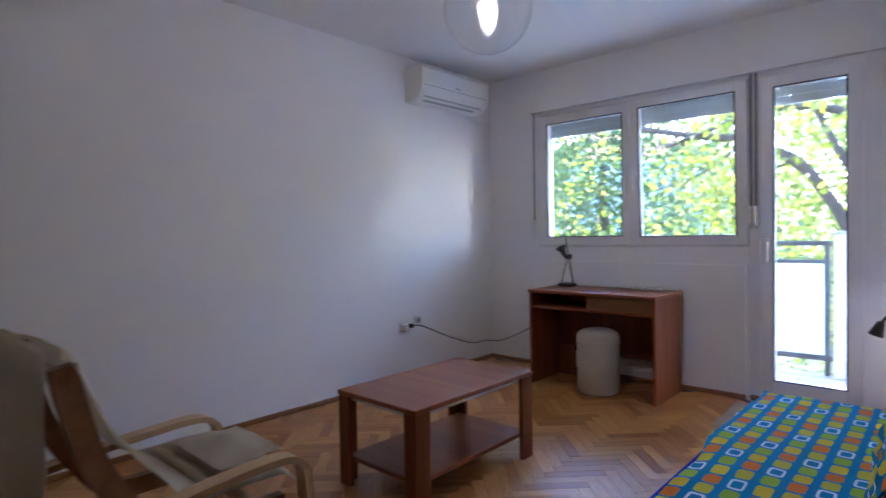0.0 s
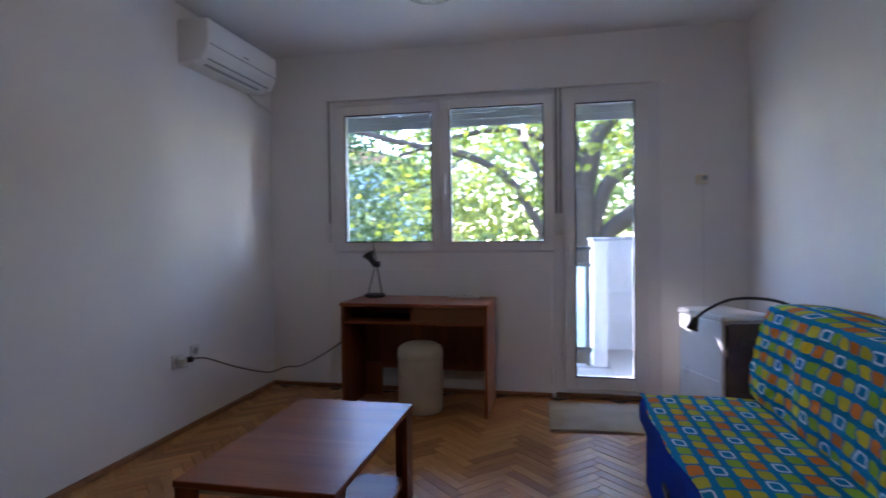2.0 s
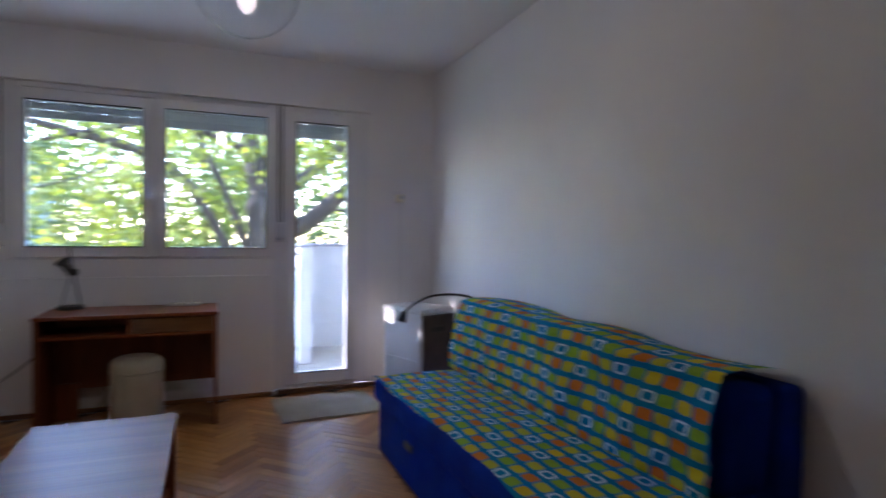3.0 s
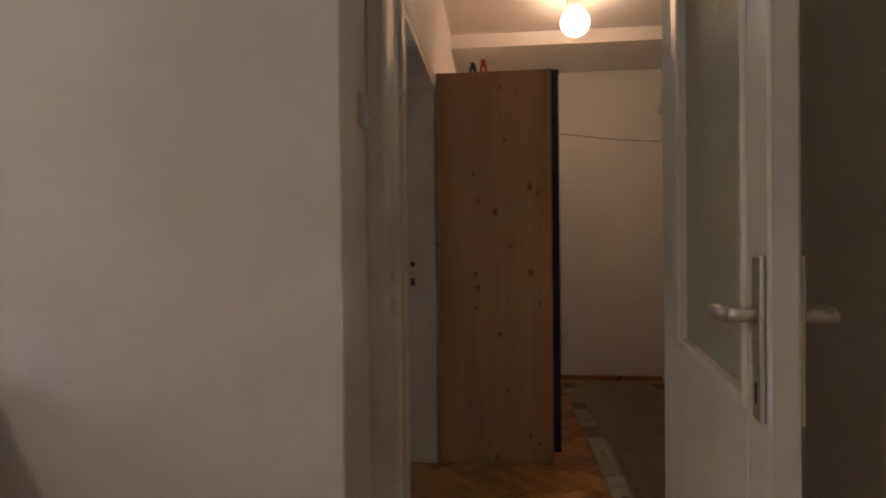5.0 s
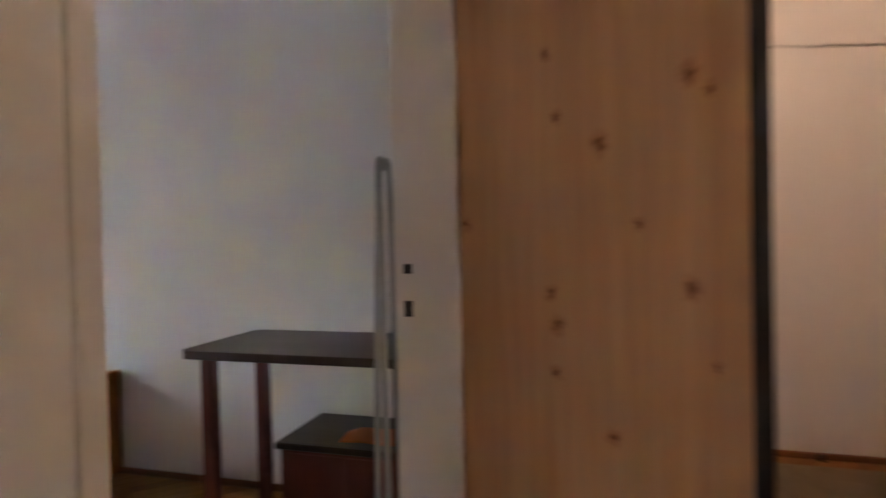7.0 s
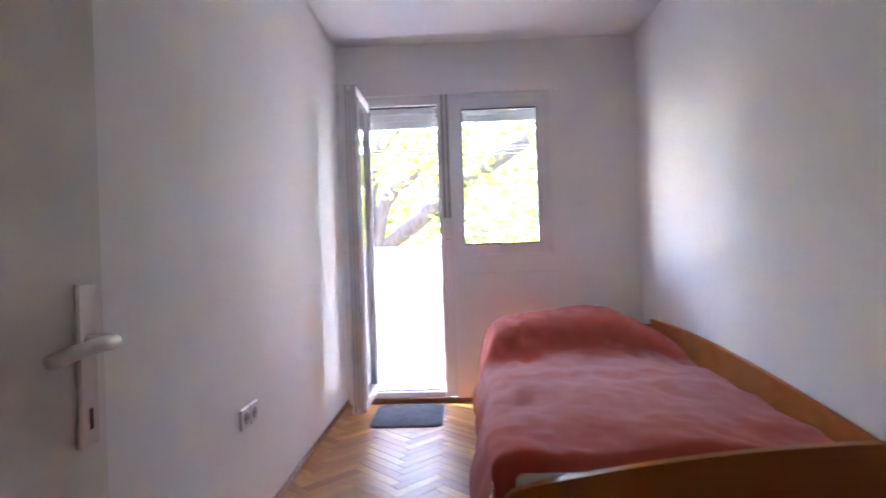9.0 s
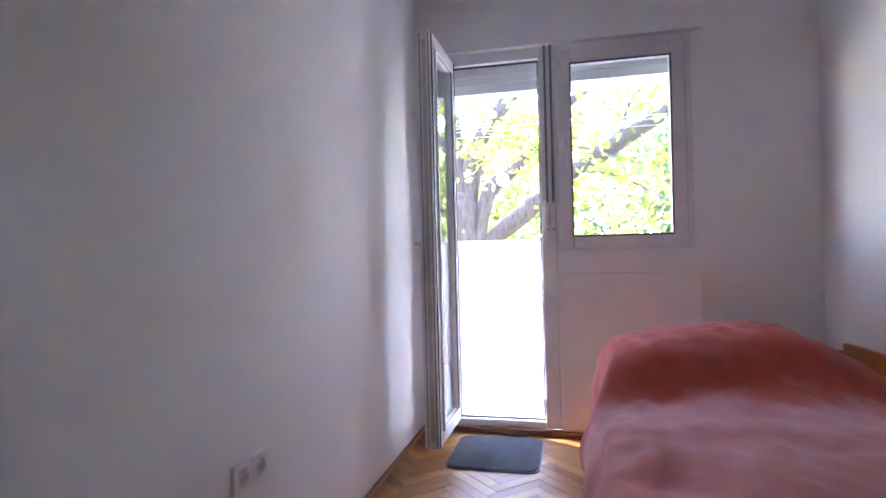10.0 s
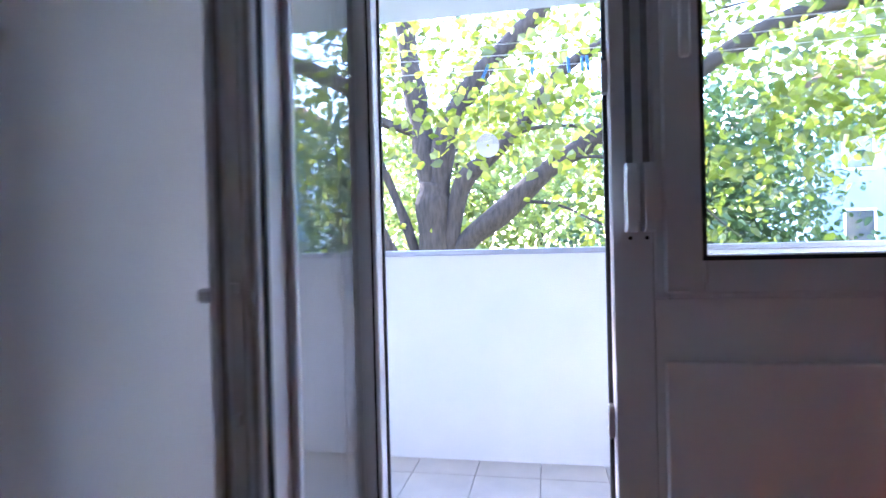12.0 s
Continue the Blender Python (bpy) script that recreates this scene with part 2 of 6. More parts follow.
def frosted_material(name, colour, see=0.55):
    m = bpy.data.materials.new(name)
    m.use_nodes = True
    n, l = m.node_tree.nodes, m.node_tree.links
    n.remove(n["Principled BSDF"])
    tr, d, g, x1, x2 = n.new("ShaderNodeBsdfTranslucent"), n.new("ShaderNodeBsdfDiffuse"), n.new("ShaderNodeBsdfGlossy"), n.new("ShaderNodeMixShader"), n.new("ShaderNodeMixShader")
    tr.inputs[0].default_value = d.inputs[0].default_value = (*colour, 1)
    g.inputs["Roughness"].default_value = 0.25
    x1.inputs[0].default_value, x2.inputs[0].default_value = see, 0.06
    tc, no, bp = n.new("ShaderNodeTexCoord"), n.new("ShaderNodeTexNoise"), n.new("ShaderNodeBump")
    no.inputs["Scale"].default_value = 90
    bp.inputs["Strength"].default_value, bp.inputs["Distance"].default_value = 0.6, 0.004
    l.new(tc.outputs["Object"], no.inputs["Vector"])
    l.new(no.outputs[0], bp.inputs["Height"])
    for s in (tr, d, g):
        l.new(bp.outputs[0], s.inputs["Normal"])
    l.new(d.outputs[0], x1.inputs[1])
    l.new(tr.outputs[0], x1.inputs[2])
    l.new(x1.outputs[0], x2.inputs[1])
    l.new(g.outputs[0], x2.inputs[2])
    l.new(x2.outputs[0], n["Material Output"].inputs[0])
    return m


def glow(name, colour, strength):
    m, n, l, b = nodes_of(name)
    b.inputs["Base Color"].default_value = (*colour, 1)
    b.inputs["Emission Color"].default_value = (*colour, 1)
    b.inputs["Emission Strength"].default_value = strength
    return m


def leaf_material(name, c1, c2, through=0.5):
    m = bpy.data.materials.new(name)
    m.use_nodes = True
    n, l = m.node_tree.nodes, m.node_tree.links
    n.remove(n["Principled BSDF"])
    geo, ramp = n.new("ShaderNodeNewGeometry"), n.new("ShaderNodeValToRGB")
    ramp.color_ramp.elements[0].color, ramp.color_ramp.elements[1].color = (*c1, 1), (*c2, 1)
    l.new(geo.outputs["Random Per Island"], ramp.inputs[0])
    d, t, g, x, x2 = n.new("ShaderNodeBsdfDiffuse"), n.new("ShaderNodeBsdfTranslucent"), n.new("ShaderNodeBsdfGlossy"), n.new("ShaderNodeMixShader"), n.new("ShaderNodeMixShader")
    g.inputs["Roughness"].default_value = 0.4
    x.inputs[0].default_value, x2.inputs[0].default_value = through, 0.04
    l.new(ramp.outputs[0], d.inputs[0])
    l.new(ramp.outputs[0], t.inputs[0])
    l.new(d.outputs[0], x.inputs[1])
    l.new(t.outputs[0], x.inputs[2])
    l.new(x.outputs[0], x2.inputs[1])
    l.new(g.outputs[0], x2.inputs[2])
    l.new(x2.outputs[0], n["Material Output"].inputs[0])
    return m


M_WALL = paint("white_wall_paint", (0.855, 0.85, 0.845), (0.89, 0.885, 0.88), 0.75, 1.6, 0.10, 160)
M_CEIL = paint("white_ceiling_paint", (0.86, 0.86, 0.86), (0.89, 0.89, 0.885), 0.85, 1.2, 0.06, 140)
M_PVC = paint("white_plastic_frame", (0.80, 0.80, 0.81), (0.84, 0.84, 0.85), 0.32, 3, 0.01, 60)
M_LACQ = paint("white_lacquered_door", (0.72, 0.71, 0.68), (0.80, 0.79, 0.76), 0.38, 4, 0.05, 40)
M_SEAL = paint("black_rubber_seal", (0.015, 0.015, 0.016), (0.03, 0.03, 0.03), 0.6, 20)
M_SHUT = paint("grey_shutter_slat", (0.34, 0.35, 0.36), (0.40, 0.41, 0.42), 0.5, 8)
M_SLAT = paint("pale_grey_shutter_slat", (0.62, 0.64, 0.66), (0.70, 0.71, 0.73), 0.45, 8)
M_GASKET = paint("grey_brown_gasket", (0.34, 0.31, 0.29), (0.42, 0.39, 0.37), 0.7, 20)
M_STRAP = paint("grey_woven_strap", (0.22, 0.22, 0.225), (0.30, 0.30, 0.305), 0.9, 60, 0.4, 300)
M_TRIM = wood("brown_wood_trim", (0.20, 0.09, 0.04), (0.36, 0.18, 0.08), 0, 0.4)
M_PARQ = parquet_material()
M_SUB = paint("dark_joint_filler", (0.10, 0.055, 0.03), (0.15, 0.08, 0.04), 0.8)
M_TILE = paint("beige_balcony_tile", (0.38, 0.35, 0.31), (0.47, 0.43, 0.38), 0.45, 5, 0.06, 90)
M_GROUT = paint("grey_grout", (0.22, 0.21, 0.2), (0.3, 0.29, 0.28), 0.9, 30)
M_RENDER = paint("white_exterior_render", (0.60, 0.61, 0.62), (0.67, 0.67, 0.68), 0.85, 2.0, 0.25, 180)
M_COPING = paint("grey_metal_coping", (0.30, 0.32, 0.35), (0.38, 0.40, 0.43), 0.45, 6, 0.05, 60, 0.3)
M_STEEL = paint("dark_grey_steel", (0.04, 0.045, 0.05), (0.09, 0.095, 0.10), 0.5, 9, 0.1, 80, 0.2)
M_WIREGLASS = frosted_material("frosted_railing_glass", (0.75, 0.85, 0.88), 0.75)
M_GLASS = glass_material("window_glass")
M_GREENGLASS = frosted_material("patterned_greenish_glass", (0.66, 0.69, 0.59), 0.5)
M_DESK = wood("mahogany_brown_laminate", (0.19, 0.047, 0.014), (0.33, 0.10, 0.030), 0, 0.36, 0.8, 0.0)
# same laminate for upright faces, with their shade put into a darker colour
M_DESKV = wood("mahogany_brown_laminate_shaded_upright", (0.15, 0.036, 0.010), (0.27, 0.078, 0.023), 2, 0.4, 0.8, 0.0)
M_DRAWER = wood("walnut_drawer_front", (0.13, 0.055, 0.018), (0.24, 0.11, 0.04), 0, 0.35)
M_ALU = paint("pale_aluminium_strip", (0.55, 0.54, 0.5), (0.65, 0.64, 0.6), 0.35, 10, 0.03, 80, 0.7)
M_CREAM = paint("cream_fabric", (0.54, 0.48, 0.36), (0.62, 0.55, 0.42), 0.9, 9, 0.35, 420, sheen=0.2)
M_CUSH = paint("cream_cushion_cotton", (0.68, 0.59, 0.45), (0.76, 0.67, 0.53), 0.9, 6, 0.4, 380, sheen=0.2)
M_BIRCH = wood("bent_birch_wood", (0.42, 0.26, 0.12), (0.58, 0.40, 0.22), 1, 0.4)
M_BLUE = paint("royal_blue_fabric", (0.001, 0.020, 0.24), (0.002, 0.034, 0.36), 0.9, 7, 0.4, 420, spec=0.15)
M_PRINT = pattern_cloth()
M_BLACK = paint("black_plastic", (0.012, 0.012, 0.013), (0.03, 0.03, 0.03), 0.4, 12)
M_CABLE = paint("dark_grey_cable", (0.03, 0.03, 0.03), (0.08, 0.08, 0.08), 0.5, 12)
M_AC = paint("white_appliance_plastic", (0.76, 0.76, 0.76), (0.80, 0.80, 0.80), 0.3, 2, 0.01)
M_IVORY = paint("ivory_plastic", (0.76, 0.69, 0.50), (0.80, 0.74, 0.56), 0.4, 8)
M_HEATW = paint("white_enamel_panel", (0.66, 0.67, 0.67), (0.74, 0.74, 0.74), 0.3, 4, 0.02)
M_HEATB = paint("dark_brown_heater_grille", (0.035, 0.028, 0.026), (0.06, 0.05, 0.045), 0.45, 8)
M_CARD = paint("grey_brown_cardboard", (0.32, 0.24, 0.155), (0.40, 0.31, 0.21), 0.95, 5, 0.2, 130)
KNOTS = [(-0.34, 1.92, 0.026), (-0.36, 1.65, 0.024), (-0.20, 1.48, 0.02), (-0.484, 1.41, 0.036), (-0.525, 1.375, 0.022), (-0.31, 1.278, 0.036), (-0.222, 1.342, 0.022),
         (-0.385, 1.11, 0.022), (-0.486, 0.976, 0.036), (-0.218, 0.898, 0.032), (-0.205, 0.963, 0.024), (-0.213, 0.795, 0.022), (-0.328, 0.662, 0.028),
         (-0.532, 0.816, 0.02), (-0.48, 0.14, 0.028), (-0.525, 0.103, 0.02), (-0.308, 0.03, 0.026), (-0.365, 0.38, 0.02), (-0.02, 1.12, 0.02)]
M_OAKW = wood("knotty_oak_laminate", (0.48, 0.27, 0.135), (0.67, 0.42, 0.235), 2, 0.5, 0.55, 0.0, knots=KNOTS)
M_ANTH = paint("black_aluminium_profile", (0.012, 0.012, 0.012), (0.025, 0.024, 0.023), 0.45, 10)
M_RUG = paint("taupe_runner_carpet", (0.38, 0.285, 0.18), (0.46, 0.35, 0.225), 0.97, 8, 0.5, 500, sheen=0.15)
M_RUGL = paint("pale_carpet_border", (0.40, 0.37, 0.29), (0.48, 0.44, 0.35), 0.97, 12, 0.5, 500)
M_RUGD = paint("brown_carpet_block", (0.24, 0.175, 0.105), (0.31, 0.23, 0.14), 0.97, 12, 0.5, 500)
M_VELVET = velvet_material()
M_BEDWOOD = wood("orange_beech_laminate", (0.425, 0.119, 0.020), (0.575, 0.190, 0.041), 0, 0.35, 0.6, 0.0)
M_TABLE = wood("very_dark_brown_laminate", (0.030, 0.017, 0.013), (0.060, 0.034, 0.026), 1, 0.35, 0.8, 0.1)
M_TLEG = paint("dark_red_brown_leg", (0.11, 0.020, 0.012), (0.16, 0.032, 0.02), 0.4, 9)
M_ORANGE = paint("orange_cotton_cloth", (0.55, 0.13, 0.03), (0.66, 0.19, 0.05), 0.9, 7, 0.4, 400)
M_MAT = paint("grey_ribbed_doormat", (0.045, 0.05, 0.055), (0.085, 0.09, 0.095), 0.95, 14, 0.7, 420)
M_SATIN = paint("satin_nickel", (0.58, 0.56, 0.53), (0.66, 0.64, 0.61), 0.36, 20, 0.02, 200, 0.7)
M_RED = paint("red_plastic", (0.45, 0.03, 0.02), (0.55, 0.05, 0.03), 0.4, 10)
M_SMOKE = paint("smoked_plastic_cover", (0.015, 0.015, 0.018), (0.03, 0.028, 0.03), 0.15, 5)
M_BARK = paint("furrowed_grey_bark", (0.020, 0.016, 0.013), (0.055, 0.045, 0.037), 0.95, 7, 1.0, 22, stretch=(3, 3, 0.6))
M_LEAF = leaf_material("lime_green_leaf", (0.085, 0.115, 0.012), (0.27, 0.30, 0.032), 0.75)
M_LEAFD = leaf_material("dark_green_leaf", (0.03, 0.065, 0.022), (0.09, 0.15, 0.04), 0.35)
M_LEAFF = leaf_material("far_green_leaf", (0.11, 0.16, 0.035), (0.30, 0.35, 0.08), 0.65)
M_GRASS = paint("rough_grass", (0.05, 0.08, 0.025), (0.10, 0.13, 0.05), 0.95, 0.8, 0.6, 30)
M_HOUSE = paint("pale_blue_house_render", (0.18, 0.28, 0.40), (0.25, 0.35, 0.47), 0.85, 0.6, 0.2, 20)
M_ROOF = paint("brown_roof_tile", (0.16, 0.08, 0.05), (0.24, 0.13, 0.08), 0.85, 2, 0.5, 12)
M_DARKPANE = paint("dark_window_pane", (0.03, 0.045, 0.06), (0.06, 0.08, 0.10), 0.08, 1.5)
M_PEG = paint("blue_plastic_peg", (0.01, 0.16, 0.45), (0.02, 0.22, 0.55), 0.4, 10)
M_DISC = paint("silver_disc", (0.50, 0.52, 0.56), (0.62, 0.63, 0.66), 0.28, 3, 0.0, 50, 0.9)
M_LINE = paint("white_plastic_line", (0.6, 0.62, 0.62), (0.72, 0.72, 0.72), 0.5, 10)
M_BULB = glow("lit_white_bulb", (1.0, 0.93, 0.82), 1.2)
M_GLOBE = glow("lit_opal_globe", (1.0, 0.78, 0.5), 0.3)
M_CLEAR = glass_material("clear_lamp_glass", (0.99, 0.99, 0.99), 0.6)
M_STONE = paint("threshold_strip_wood", (0.14, 0.075, 0.035), (0.22, 0.12, 0.06), 0.5, 9)


# ---- shape helpers ----
def link_mesh(name, bm, material, smooth=False):
    me = bpy.data.meshes.new(name)
    bmesh.ops.recalc_face_normals(bm, faces=bm.faces)
    bm.to_mesh(me)
    bm.free()
    for mm in (material if isinstance(material, (list, tuple)) else [material]):
        me.materials.append(mm)
    if smooth:
        for p in me.polygons:
            p.use_smooth = True
    return new(name, me)


def thing(name, m, label, category, group="", kind=""):
    ob = new(name)
    ob.matrix_world = m
    ob.empty_display_size = 0.1
    return tagged(ob, label, category, group, kind)


def part(name, bm, material, parent, label="", smooth=False, m=None):
    ob = link_mesh(name, bm, material, smooth)
    ob.parent = parent
    if m is not None:
        ob.matrix_basis = m
    return tagged(ob, label)


def structure(name, bm, material, label="", smooth=False):
    return tagged(link_mesh(name, bm, material, smooth), label, kind="structure")


def box(bm, x0, x1, y0, y1, z0, z1, bevel=0.0, m=None, seg=1):
    mat4 = Matrix.LocRotScale(((x0 + x1) / 2, (y0 + y1) / 2, (z0 + z1) / 2), None, (abs(x1 - x0), abs(y1 - y0), abs(z1 - z0)))
    r = bmesh.ops.create_cube(bm, size=1, matrix=mat4)
    vs = r["verts"]
    if bevel:
        es = list({e for v in vs for e in v.link_edges})
        r2 = bmesh.ops.bevel(bm, geom=es, offset=bevel, segments=seg, affect="EDGES", profile=0.5)
        vs = list({v for v in vs if v.is_valid} | set(r2["verts"]))
    if m is not None:
        bmesh.ops.transform(bm, matrix=m, verts=vs)
    return bm


def B(*a, **k):
    return box(bmesh.new(), *a, **k)


def boxes(*specs, bevel=0.0):
    bm = bmesh.new()
    for s in specs:
        box(bm, *s, bevel=bevel)
    return bm


def rect_frame(x0, x1, z0, z1, y0, y1, w, bevel=0.004, wb=None):
    """A rectangular frame in the xz plane; w: width of its members, wb: of the bottom one."""
    wb = w if wb is None else wb
    return boxes((x0, x0 + w, y0, y1, z0, z1), (x1 - w, x1, y0, y1, z0, z1), (x0 + w, x1 - w, y0, y1, z1 - w, z1), (x0 + w, x1 - w, y0, y1, z0, z0 + wb), bevel=bevel)


def smooth_path(pts, n=6):
    """Catmull-Rom through the points."""
    p = [Vector(q) for q in pts]
    p = [p[0] * 2 - p[1]] + p + [p[-1] * 2 - p[-2]]
    out = []
    for i in range(1, len(p) - 2):
        a, b, c, d = p[i - 1:i + 3]
        for k in range(n):
            t = k / n
            out.append(0.5 * ((2 * b) + (c - a) * t + (2 * a - 5 * b + 4 * c - d) * t * t + (3 * b - a - 3 * c + d) * t ** 3))
    out.append(p[-2])
    return out


def tube(bm, pts, radius, sides=8, flat=None):
    """Sweeps a circle, or a rectangle (flat = half-width, half-height), along the points. radius: number or function of 0..1."""
    pts = [Vector(p) for p in pts]
    rings, up = [], None
    for i, p in enumerate(pts):
        d = (pts[min(i + 1, len(pts) - 1)] - pts[max(i - 1, 0)]).normalized()
        if up is None:
            up = Vector((0, 0, 1)) if abs(d.z) < 0.9 else Vector((1, 0, 0))
        s = d.cross(up)
        if s.length < 1e-4:
            s = d.orthogonal()
        s.normalize()
        up = s.cross(d).normalized()
        r = radius(i / (len(pts) - 1)) if callable(radius) else radius
        if flat:
            ring = [p + s * flat[0] * a + up * flat[1] * b for a, b in ((-1, -1), (1, -1), (1, 1), (-1, 1))]
        else:
            ring = [p + (s * math.cos(2 * math.pi * k / sides) + up * math.sin(2 * math.pi * k / sides)) * r for k in range(sides)]
        rings.append([bm.verts.new(v) for v in ring])
    k = len(rings[0])
    for a, b in zip(rings, rings[1:]):
        for i in range(k):
            bm.faces.new((a[i], a[(i + 1) % k], b[(i + 1) % k], b[i]))
    bm.faces.new(rings[0][::-1])
    bm.faces.new(rings[-1])
    return bm


def T(pts, radius, sides=8, flat=None):
    return tube(bmesh.new(), pts, radius, sides, flat)


def lathe(profile, sides=32, bm=None, m=None):
    """Turns a profile of (radius, z) about z."""
    bm = bm or bmesh.new()
    made = []
    rings = []
    for r, z in profile:
        if r < 1e-5:
            v = bm.verts.new((0, 0, z))
            rings.append([v])
            made.append(v)
        else:
            ring = [bm.verts.new((r * math.cos(2 * math.pi * k / sides), r * math.sin(2 * math.pi * k / sides), z)) for k in range(sides)]
            rings.append(ring)
            made += ring
    for a, b in zip(rings, rings[1:]):
        for i in range(sides):
            j = (i + 1) % sides
            if len(a) == 1 and len(b) > 1:
                bm.faces.new((a[0], b[i], b[j]))
            elif len(b) == 1 and len(a) > 1:
                bm.faces.new((a[i], a[j], b[0]))
            elif len(a) > 1:
                bm.faces.new((a[i], a[j], b[j], b[i]))
    if m is not None:
        bmesh.ops.transform(bm, matrix=m, verts=made)
    return bm


def extrude_outline(pts, y0, y1, bevel=0.0):
    """A closed outline of (x, z) extruded along y."""
    bm = bmesh.new()
    a = [bm.verts.new((x, y0, z)) for x, z in pts]
    b = [bm.verts.new((x, y1, z)) for x, z in pts]
    k = len(pts)
    bm.faces.new(a[::-1])
    bm.faces.new(b)
    for i in range(k):
        bm.faces.new((a[i], a[(i + 1) % k], b[(i + 1) % k], b[i]))
    if bevel:
        rim = [e for e in bm.edges if abs(e.verts[0].co.y - e.verts[1].co.y) < 1e-6]
        bmesh.ops.bevel(bm, geom=rim, offset=bevel, segments=2, affect="EDGES", profile=0.5)
    return bm


def sheet(nx, ny, f, thick=0.0):
    """A grid surface f(u, v), u and v from 0 to 1, with a UV layer in u, v; thick: thickness below it."""
    bm = bmesh.new()
    uvl = bm.loops.layers.uv.new("cells")
    g = [[bm.verts.new(f(i / nx, j / ny)) for j in range(ny + 1)] for i in range(nx + 1)]
    for i in range(nx):
        for j in range(ny):
            q = bm.faces.new((g[i][j], g[i + 1][j], g[i + 1][j + 1], g[i][j + 1]))
            for lp, (a, b) in zip(q.loops, ((i, j), (i + 1, j), (i + 1, j + 1), (i, j + 1))):
                lp[uvl].uv = (a / nx, b / ny)
    return bm


# ---- the large structure ----
H = 2.61                       # ceiling height
XW, XE = -3.52, 0.0            # living room's west and east walls
DX = 0.18                      # the bedroom's window group stands this far east of its drawn place
BW, BE = 0.30, 2.46            # bedroom's west and east walls
YS = -5.92                     # hall's south wall

SB, SH = -4.145, -4.28          # bedroom's south wall: its faces to the bedroom and to the hall
HE = 3.36                      # hall's end wall
DW0, DW1 = 0.582, 1.55          # bedroom door's opening

FY0, FY1 = 0.0, 0.28
structure("floor", B(XW - 0.15, 3.78, -6.4, FY1, -0.25, -0.013), M_SUB, "dark joint bed under oak herringbone parquet")
structure("ceiling", boxes((XW - 0.15, 0.5, -6.4, FY1, H, H + 0.2), (0.5, 3.78, -4.21, FY1, H, H + 0.2), (0.5, 2.68, -6.4, -4.21, H, H + 0.2), (2.68, 3.78, -6.4, -4.21, H - 0.095, H + 0.2)), M_CEIL, "plain white ceiling with a lowered strip over the hall's end")
structure("wall_west", B(XW - 0.15, XW, -5.4, FY0, -0.013, H), M_WALL, "white painted wall")
structure("wall_south", B(XW - 0.15, 0.29, -5.55, -5.4, -0.013, H), M_WALL, "white painted wall")
structure("wall_between_rooms", B(XE, BW, SB, FY0, -0.013, H), M_WALL, "white painted partition wall")
structure("wall_bedroom_south", boxes((XE, 0.29, -4.23, SB, -0.013, H), (0.29, DW0, SH, SB, -0.013, H), (DW0, DW1, SH, SB, 1.945, H), (DW1, HE + 0.15, SH, SB, -0.013, H)), M_WALL, "white wall with a door opening to the bedroom")
structure("wall_bedroom_east", B(BE, BE + 0.15, SB, FY0, -0.013, H), M_WALL, "white painted wall")
structure("wall_hall_west", boxes((0.29, 0.385, YS, -5.115, -0.013, H), (0.29, 0.385, -5.115, SH, 2.03, H)), M_WALL, "white wall with the living room door opening")
structure("wall_hall_south", boxes((0.29, 2.385, YS - 0.2, YS, -0.013, H), (2.385, HE, YS - 0.2, YS, 1.93, H)), M_WALL, "white wall with the entry door niche")
structure("wall_hall_east", B(HE, HE + 0.15, -6.4, SH, -0.013, H), M_WALL, "white painted wall at the hall's end")
structure("wall_entry_back", B(2.2, HE, -6.4, -6.16, -0.013, H), M_WALL, "white painted wall")
# the facade, with the two window and door openings
LW0, LDX, LW1 = -3.0, -1.295, -0.56       # living room: window from LW0 to LDX, door from LDX to LW1
BD0, BDX, BW1 = 0.26 + DX, 0.93 + DX, 1.66 + DX          # bedroom: door from BD0 to BDX, window from BDX to BW1
TOP, SILL = 2.235, 1.055
structure("wall_facade", boxes(
    (XW - 0.15, LW0, FY0, FY1, -0.25, H), (LW0, LDX, FY0, FY1, -0.25, SILL), (LW0, LW1, FY0, FY1, TOP + 0.22, H),
    (LDX, LW1, FY0, FY1, -0.25, 0.02), (LW1, BD0, FY0, FY1, -0.25, H), (BD0, BW1, FY0, FY1, TOP + 0.22, H), (BD0, BDX, FY0, FY1, -0.25, 0.02),
    (BDX, BW1, FY0, FY1, -0.25, SILL), (BW1, BE + 0.6, FY0, FY1, -0.25, H)), M_WALL, "white facade wall with window and balcony door openings")
# shallow panels over the radiator recesses, and the shutter box covers
structure("wall_panel_living", B(LW0 - 0.03, LDX - 0.015, -0.016, -0.001, 0.0, 0.93, bevel=0.004), M_WALL, "slightly proud white panel under the window")
structure("wall_panel_bedroom", B(0.945 + DX, BW1 + 0.03, -0.016, -0.001, 0.0, 0.93, bevel=0.004), M_WALL, "slightly proud white panel under the window")
structure("shutter_box_living", boxes((LW0 - 0.03, LW1 + 0.02, -0.055, -0.001, TOP, 2.445), (LW0, LW1, 0.0, 0.06, TOP, 2.455)), M_WALL, "white shutter box cover over the window")
structure("shutter_box_bedroom", boxes((BD0 - 0.03, BW1 + 0.06, -0.035, -0.001, TOP, 2.445), (BD0, BW1, 0.0, 0.06, TOP, 2.455)), M_WALL, "white shutter box cover over the window")


